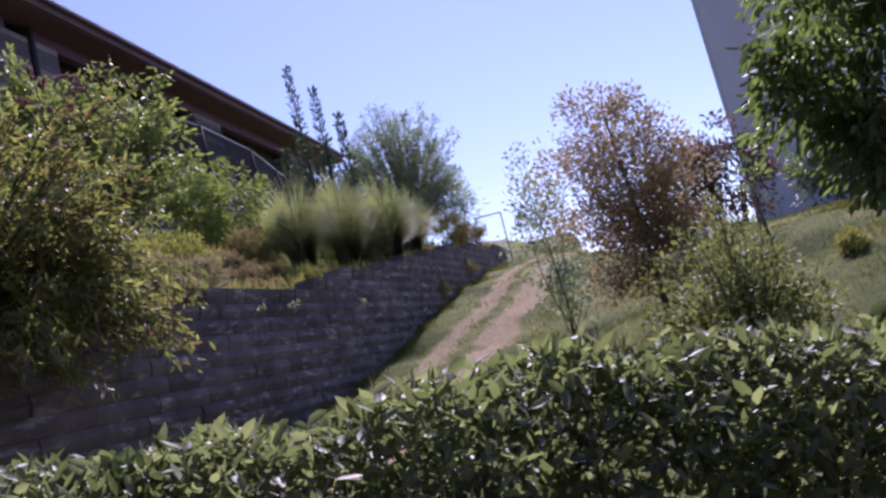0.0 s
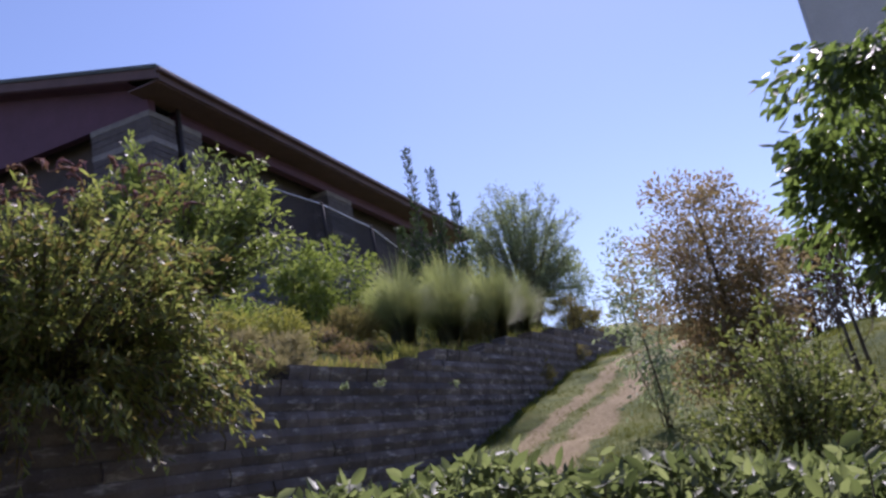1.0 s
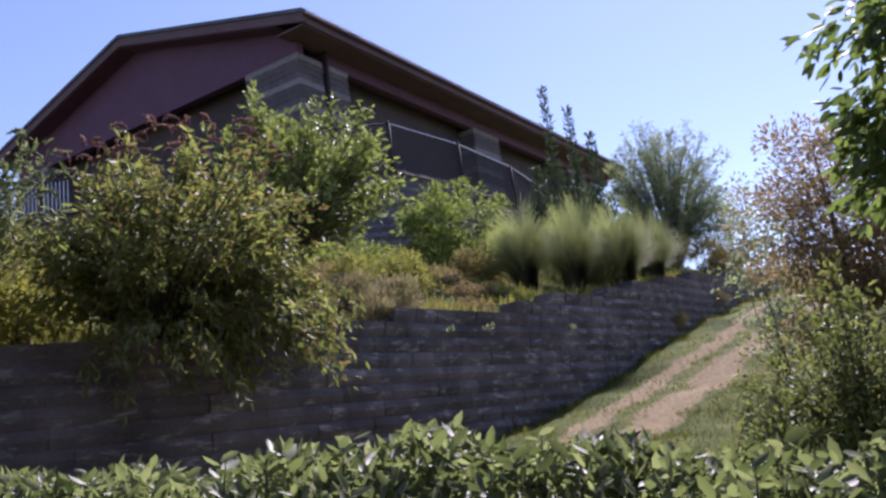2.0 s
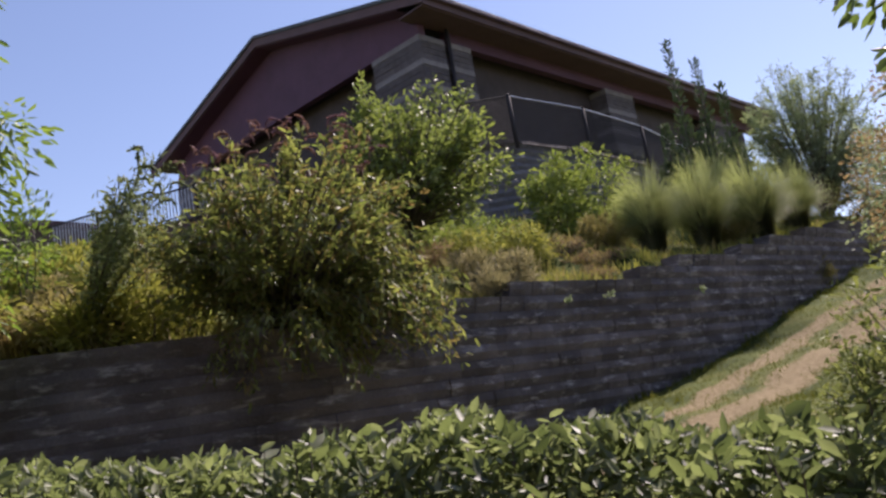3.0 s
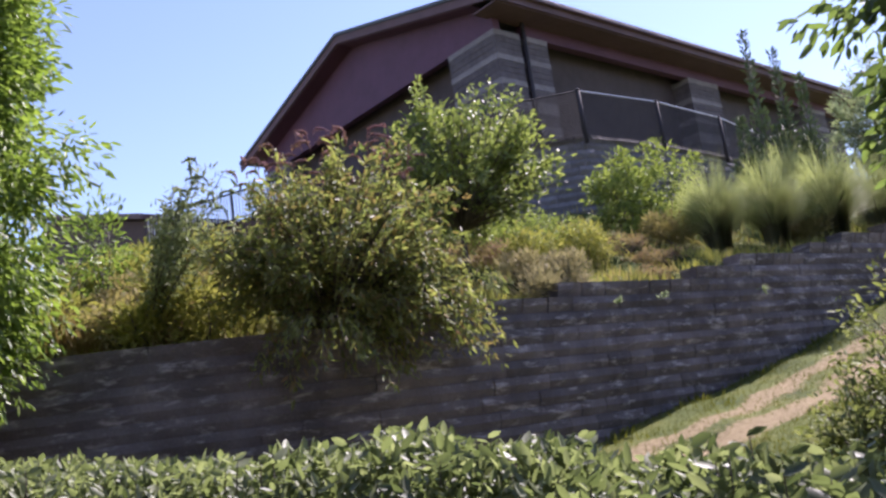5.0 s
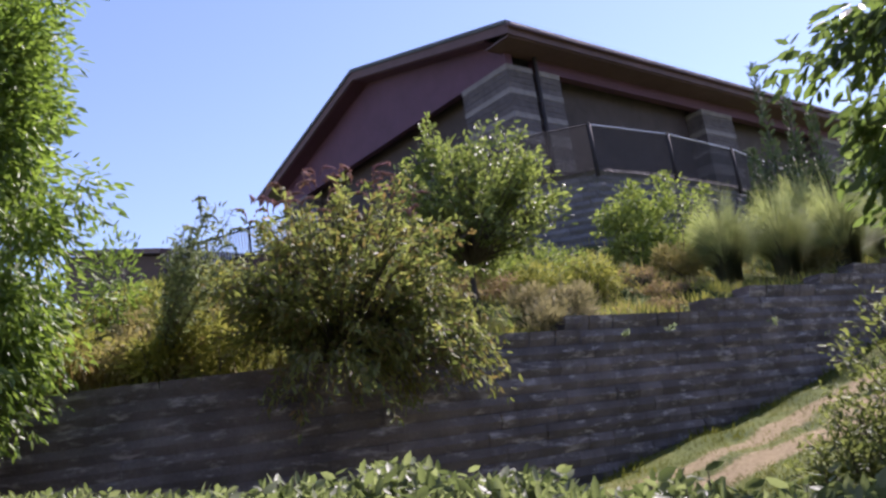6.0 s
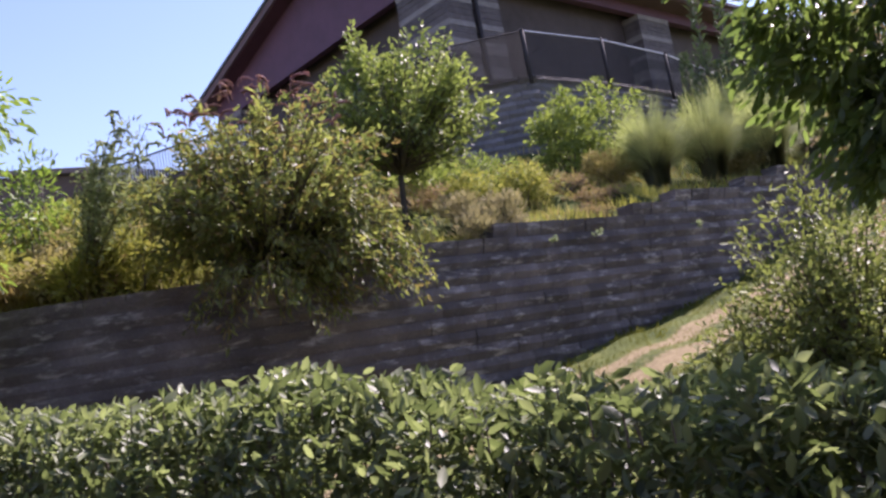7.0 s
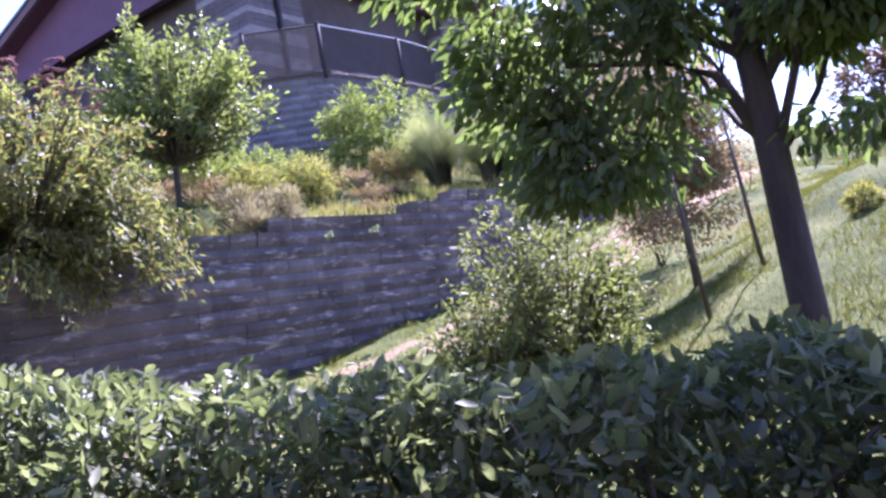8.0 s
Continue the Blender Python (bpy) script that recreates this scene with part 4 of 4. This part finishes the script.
# narrow conifers
def build_conifer(x, y, h, r):
    z = ground_at(x, y)
    ob = thing("narrow_conifer", "narrow dark juniper against the eaves", "conifer", (x, y, z - 0.05), "narrow conifers")
    part("trunk", Mesh().tube([(0, 0, 0), (0.03, 0, h * 0.5), (0, 0.02, h)], [0.06, 0.035, 0.006], 6), BARK, ob, smooth=True)
    P, A = [], []
    for k in range(11):
        a = k * 2.4 + rng.random()
        q = r * 0.75 * math.sqrt(k / 11)
        tip = h * (1.0 if k == 0 else 0.62 - 0.4 * k / 11 * (0.8 + 0.3 * rng.random()))
        n = int(60 + (420 if k == 0 else 170) * tip / h)
        s = rng.random(n) ** 0.85
        rad = (0.04 + 0.15 * (1 - s)) * (0.5 + rng.random(n))
        t = rng.random(n) * 2 * math.pi
        cx, cy = q * np.cos(a) * np.minimum(1, 3 * s + 0.2), q * np.sin(a) * np.minimum(1, 3 * s + 0.2)
        P.append(np.stack([cx + np.cos(t) * rad, cy + np.sin(t) * rad, 0.15 + s * tip * 0.98], 1))
        A.append(np.stack([np.cos(t) * 0.8 + math.cos(a) * 0.3, np.sin(t) * 0.8 + math.sin(a) * 0.3, 1.1 + 0 * t], 1) + 0.35 * rng.normal(size=(n, 3)))
    part("foliage", leaf_mesh("foliage", np.vstack(P), np.vstack(A), CONIFER, 0.13, 0.3), None, ob)


for x, y, top, r in ((-2.38, 21.8, 9.95, 0.6), (-1.92, 22.2, 9.4, 0.6), (-1.41, 22.0, 8.5, 0.6), (-2.9, 21.9, 7.9, 0.7)):
    build_conifer(x, y, top - ground_at(x, y), r)

# silvery multi-stemmed tree at the head of the wall
z = ground_at(-0.3, 26.6) - 0.05
ob = thing("silver_shrub", "tall feathery silver-green shrub at the head of the wall", "shrub", (-0.3, 26.6, z))
sprays(ob, (-0.3, 26.6, z), (-0.3, 26.6, z + 2.4), (1.75, 1.3, 2.3), 190, 85, 0.16, BIRCH, 1.0, -0.2, 0.16, -0.75, 0.3, (-0.3, 26.6, z), 0.02)
z = ground_at(1.0, 27.2)
bushy("silver_shrub", "loose silver-green shrub at the head of the wall", "shrub", (1.0, 27.2, z - 0.05), (0.95, 27.2, z + 1.4), (0.8, 0.8, 1.35), 55, 50, 0.12, BIRCH, 0.34, -0.3, 0.2, -0.95, 0.25, 14, 0.02)

# copper-leaved tree on the right of the track
z = ground_at(2.85, 11.6)
tree("copper_tree", "small copper-brown leaved tree beside the dirt track", (2.85, 11.6, z),
     [(2.85, 11.6, z - 0.05), (2.85, 11.6, z + 0.8), (2.82, 11.6, z + 1.7), (2.75, 11.6, z + 2.9)], [0.05, 0.042, 0.032, 0.011],
     (2.75, 11.6, 3.45), (1.0, 0.95, 1.35), 115, 110, 0.053, BROWNTREE, 0.27, 16, 0.0, clear=0.15, width=0.5,
     extra=[((2.8, 11.6, 2.35), (0.75, 0.65, 0.45), 28), ((2.95, 11.6, 3.0), (0.8, 0.75, 0.75), 42)])
z = ground_at(2.0, 14.6)
bushy("thin_shrub", "thin grey-green shrub with sparse leaves beside the track", "shrub", (2.05, 14.4, z - 0.05), (2.05, 14.4, z + 1.5), (0.55, 0.55, 1.5), 70, 36, 0.075, BIRCH, 0.3, 0.1, 0.1, -0.95, 0.5, 8, 0.011)

# dark shrubs beyond the crest
for x, y, r, h, mt in ((6.5, 18.6, 0.95, 2.3, MAROON), (5.6, 18.8, 0.9, 2.1, MAROON), (9.4, 20.0, 1.2, 1.5, DARKTREE)):
    on_bank("dark_shrub", "dark reddish green shrub on the crest of the bank", x, y, r, h, mt, 0.11, 60, 50, 0.3, group="shrubs on the crest")

# weedy bush between hedge and track
for x, y, r, h, k, lab in ((2.4, 7.35, 0.72, 1.35, 140, "tall leafy weeds growing behind the hedge"), (1.9, 7.0, 0.42, 0.95, 50, "leafy weeds growing behind the hedge")):
    z = ground_at(x, y) - 0.03
    ob = thing("weed_bush", lab, "weeds", (x, y, z))
    sprays(ob, (x, y, z), (x, y, z + h * 0.4), (r, r, h * 0.55), k, 75, 0.052, WEED, 0.9, 0.2, 0.4, -0.35, 0.3)
    sprays(ob, (x, y, z), (x - 0.15 * r, y, z + h * 0.72), (r * 0.95, r * 0.8, h * 0.42), k // 5, 60, 0.055, WEED, 1.3, -0.1, 0.4, -0.1, 0.45, (x, y, z), 0.008)

# saplings on the lawn
for x, y, h, ln in ((3.29, 8.65, 1.5, -0.1), (3.7, 9.8, 1.6, -0.1)):
    z = ground_at(x, y)
    tree("sapling", "thin young sapling on the grass bank", (x, y, z), [(x, y, z - 0.05), (x + ln * 0.5, y, z + h * 0.5), (x + ln, y, z + h)], [0.022, 0.018, 0.008],
         (x + ln, y, z + h), (0.12, 0.12, 0.2), 5, 9, 0.06, DARKTREE, 0.14, 4, 0.2, group="saplings")
on_bank("yellow_shrub", "small yellow-flowered shrub on the lawn", 4.62, 10.2, 0.16, 0.22, YELLOWGREEN, 0.05, 16, 40, 0.08)


# ---- gate panel at the head of the track ----
def build_gate():
    ob = thing("mesh_gate", "wire mesh gate panel at the head of the track", "gate", (1.6, 28.0, ground_at(1.6, 28.0)))
    W, H = 0.85, 1.4
    m = Mesh()
    for a, b in (((0, 0, 0), (0, 0, H)), ((W, 0, -0.2), (W, 0, H)), ((0, 0, H), (W, 0, H)), ((0, 0, 0.1), (W, 0, 0.1))):
        m.tube([a, b], [0.018, 0.018], 6)
    part("frame", m, METAL, ob)
    m = Mesh()
    for x in np.arange(0.08, W, 0.08):
        m.tube([(x, 0, 0.1), (x, 0, H)], [0.003, 0.003], 3)
    for q in np.arange(0.2, H, 0.08):
        m.tube([(0, 0, q), (W, 0, q)], [0.003, 0.003], 3)
    part("mesh", m, GALV, ob)


build_gate()


# ---- grass ----
def build_grass(name, label, n, xr, yr, size, mat, keep):
    x = xr[0] + (xr[1] - xr[0]) * rng.random(n)
    y = yr[0] + (yr[1] - yr[0]) * rng.random(n) ** 1.4
    d, _ = along_line(WALL, x, y)
    k = keep(x, y, d)
    x, y = x[k], y[k]
    z = height(x, y) - 0.01
    p = np.stack([x, y, z], 1)
    al = np.stack([rng.normal(size=len(x)) * 0.45, rng.normal(size=len(x)) * 0.45, np.ones(len(x))], 1)
    tuft = 0.55 + 0.9 * (0.5 + 0.5 * np.sin(2.9 * x + 1.1 * y) * np.sin(2.3 * y - 0.7 * x))
    ob = part(name, leaf_mesh(name, p, al, mat, size * tuft, 0.11, 0.02, 0.5), None)
    return tagged(ob, label, "grass", kind="stuff")


def off_track(x, y, d):
    e = -d
    wob = 0.1 * np.sin(0.9 * y) + 0.07 * np.sin(2.3 * y + 1) + 0.05 * np.sin(5.1 * y + 3 * x)
    bare = np.exp(-((e - 1.05 + wob) / 0.26) ** 2) * 0.75 + np.exp(-((e - 2.0 + wob) / 0.34) ** 2) * 0.96
    return (d < -0.05) & (rng.random(len(x)) > bare * 1.05)


build_grass("lawn_grass", "short sunlit green grass on the slope", 170000, (-2.5, 9), (5.2, 27), 0.054, GRASS, off_track)
build_grass("bank_grass", "patchy yellow grass along the wall top", 46000, (-9, 1.5), (4.5, 26), 0.17, YELLOWGREEN, lambda x, y, d: (d > 0.3) & (d < 1.3 + 1.2 * rng.random(len(x))))
build_grass("dry_grass", "dry straw-coloured grass on the planted bank", 26000, (-14, 1.5), (4.5, 26), 0.2, STRAW, lambda x, y, d: (d > 0.35) & (d < 6) & (rng.random(len(x)) < 0.7))
build_grass("edge_grass", "overhanging yellow-green grass at the edge of the wall", 26000, (-9, 2), (4.5, 26), 0.15, YELLOWGREEN, lambda x, y, d: (d > 0.3) & (d < 0.75))
build_grass("foot_grass", "longer green grass along the foot of the wall", 60000, (-2.5, 3), (6, 27), 0.12, GRASS, lambda x, y, d: (d > -0.1 - 0.35 * rng.random(len(x))) & (d < -0.03))


# ---- small weeds rooted in the joints of the wall ----
for x, y, z in ((-2.21, 12.2, 3.02), (-1.92, 13.1, 3.08), (-1.2, 15.4, 3.1)):
    ob = thing("wall_weed", "small pale weed rooted in a joint of the wall", "weed", (x, y, z), "weeds in the wall")
    n = 26
    part("foliage", leaf_mesh("foliage", rng.normal(size=(n, 3)) * 0.02, rng.normal(size=(n, 3)) + np.array([1.2, -0.5, 0.5]), BIRCH, 0.075, 0.35), None, ob)
    part("stem", Mesh().tube([(-0.14, 0.05, -0.01), (0.0, 0, 0), (0.06, -0.02, 0.05)], [0.006, 0.005, 0.002], 5), BARK, ob)


# ---- block walls, piece by piece ----
def block_data(name, L, D, H, mat, seed, lip=0.022):
    """A split-faced block: chamfered edges and a broken front; the front looks to -y."""
    r = np.random.default_rng(seed)
    nx, nz = 5, 3
    v, f = [], []
    for j in range(nz):
        for i in range(nx):
            side, lie = i in (0, nx - 1), j in (0, nz - 1)
            v.append((-L / 2 + L * i / (nx - 1), ((lip if j else 0.022) if lie else -0.006 - 0.012 * r.random() if side else -0.006 - 0.028 * r.random()), H * j / (nz - 1)))
    for j in range(nz - 1):
        for i in range(nx - 1):
            a = j * nx + i
            f.append((a, a + 1, a + nx + 1, a + nx))
    k = len(v)
    v += [(-L / 2, D, 0), (L / 2, D, 0), (L / 2, D, H), (-L / 2, D, H)]
    f += [(0, k, k + 1, nx - 1), (nx * (nz - 1), nx * nz - 1, k + 2, k + 3), (k, 0, nx, 2 * nx, k + 3), (nx - 1, k + 1, k + 2, 3 * nx - 1, 2 * nx - 1), (k + 1, k, k + 3, k + 2)]
    me = bpy.data.meshes.new(name)
    me.from_pydata(v, [], [tuple(q) for q in f])
    me.materials.append(mat)
    return me


def lay_wall(owner, line, bottom, top, H, L, D, variants, caps, near, batter=0.012, flip=False, z0=0.0):
    """Courses of blocks along a line. near: which stretch is laid as single pieces; the rest is joined."""
    joined = Mesh()
    pts = [Vector((*p, 0)) for p in line]
    cum = [0.0]
    for a, b in zip(pts[:-1], pts[1:]):
        cum.append(cum[-1] + (b - a).length)

    def at(s):
        s = min(max(s, 0), cum[-1] - 1e-6)
        k = max(i for i in range(len(cum) - 1) if cum[i] <= s)
        a, b = pts[k], pts[k + 1]
        d = (b - a).normalized()
        return a.lerp(b, (s - cum[k]) / (cum[k + 1] - cum[k])), d
    count = 0
    ncol = int(cum[-1] / L)
    levels = range(int(math.floor(min(bottom(*q) for q in line) / H)) - 2, int(math.ceil(max(top(*q) for q in line) / H)) + 1)
    for lv in levels:
        z = z0 + lv * H
        for i in range(ncol):
            s = (i + 0.5 + (0.5 if lv % 2 else 0.0)) * L
            q, d = at(s)
            z_top, z_bot = z0 + round((top(q.x, q.y) - z0) / H) * H, bottom(q.x, q.y) - 0.25
            if z + H > z_top + 0.01 or z + H < z_bot:
                continue
            c = round((z_top - z) / H) - 1
            d2 = (at(s + L / 2)[0] - at(s - L / 2)[0]).normalized() if 0 < s < cum[-1] - L else d
            back = Vector((-d2.y, d2.x, 0)) * (1 if not flip else -1)
            j = rng.normal(size=3)
            o = q + back * (batter * (z - z_bot) / H + 0.004 * j[0]) + Vector((0, 0, z + 0.002))
            ang = math.atan2(back.y, back.x) - math.pi / 2 + 0.008 * j[1]
            cap = c == 0 and caps
            data = (caps if cap else variants)[int(rng.integers(len(caps if cap else variants)))]
            m = Matrix.Translation(o) @ Matrix.Rotation(ang, 4, "Z")
            if near(q.x, q.y, c) and count < 300:
                ob = part("cap_block" if cap else "block", data, None, owner)
                ob.matrix_world = m
                count += 1
            else:
                joined.add([m @ v.co for v in data.vertices], [tuple(t.vertices) for t in data.polygons])
    core = Mesh()
    for i in range(ncol):
        (a, da), (b, db) = at(i * L), at((i + 1) * L)
        q = at((i + 0.5) * L)[0]
        sg = -1 if flip else 1
        na, nb = Vector((-da.y, da.x, 0)) * sg, Vector((-db.y, db.x, 0)) * sg
        zb = bottom(q.x, q.y) - 0.2
        zt = min(top(*at((i + k) * L)[0].xy) for k in (-0.6, 0.5, 1.6)) - 0.05
        ring = [a + na * 0.16, b + nb * 0.16, b + nb * 0.34, a + na * 0.34]
        core.add([(p.x, p.y, z) for z in (zb, zt) for p in ring], [(3, 2, 1, 0), (4, 5, 6, 7), (0, 1, 5, 4), (1, 2, 6, 5), (2, 3, 7, 6), (3, 0, 4, 7)])
    part("wall_core", core, variants[0].materials[0], owner)
    if joined.v:
        rest = part("block_courses", joined, variants[0].materials[0], owner)
        tagged(rest, kind="stuff")
    return count


LOWER = [block_data("block", 0.45, 0.3, 0.196, BLOCK, 20 + i, 0.012) for i in range(7)]
LOWCAP = [block_data("cap_block", 0.44, 0.32, 0.196, CAP, 40 + i, -0.034) for i in range(3)]
UPPER = [block_data("block", 0.449, 0.3, 0.194, UPBLOCK, 60 + i) for i in range(5)]

lower_wall = tagged(new("retaining_wall"), "long dark split-block retaining wall stepping up the slope", "retaining wall", kind="structure")
lay_wall(lower_wall, WALL, lambda x, y: float(np.interp(y, BASE_Y, BASE_Z)), lambda x, y: float(wall_top(y)), COURSE, 0.45, 0.3, LOWER, LOWCAP,
         lambda x, y, c: 10.2 < y < 17.5, z0=STEP0 - 12 * COURSE)
upper_wall = tagged(new("upper_retaining_wall"), "curved grey block retaining wall under the fence", "retaining wall", kind="structure")
lay_wall(upper_wall, [tuple(p) for p in FENCE], lambda x, y: ground_at(x + 0.5, y - 0.6) - 0.2, lambda x, y: 7.9, 0.2, 0.45, 0.3, UPPER, None,
         lambda x, y, c: 17 < y < 23 and x > -10, flip=True)
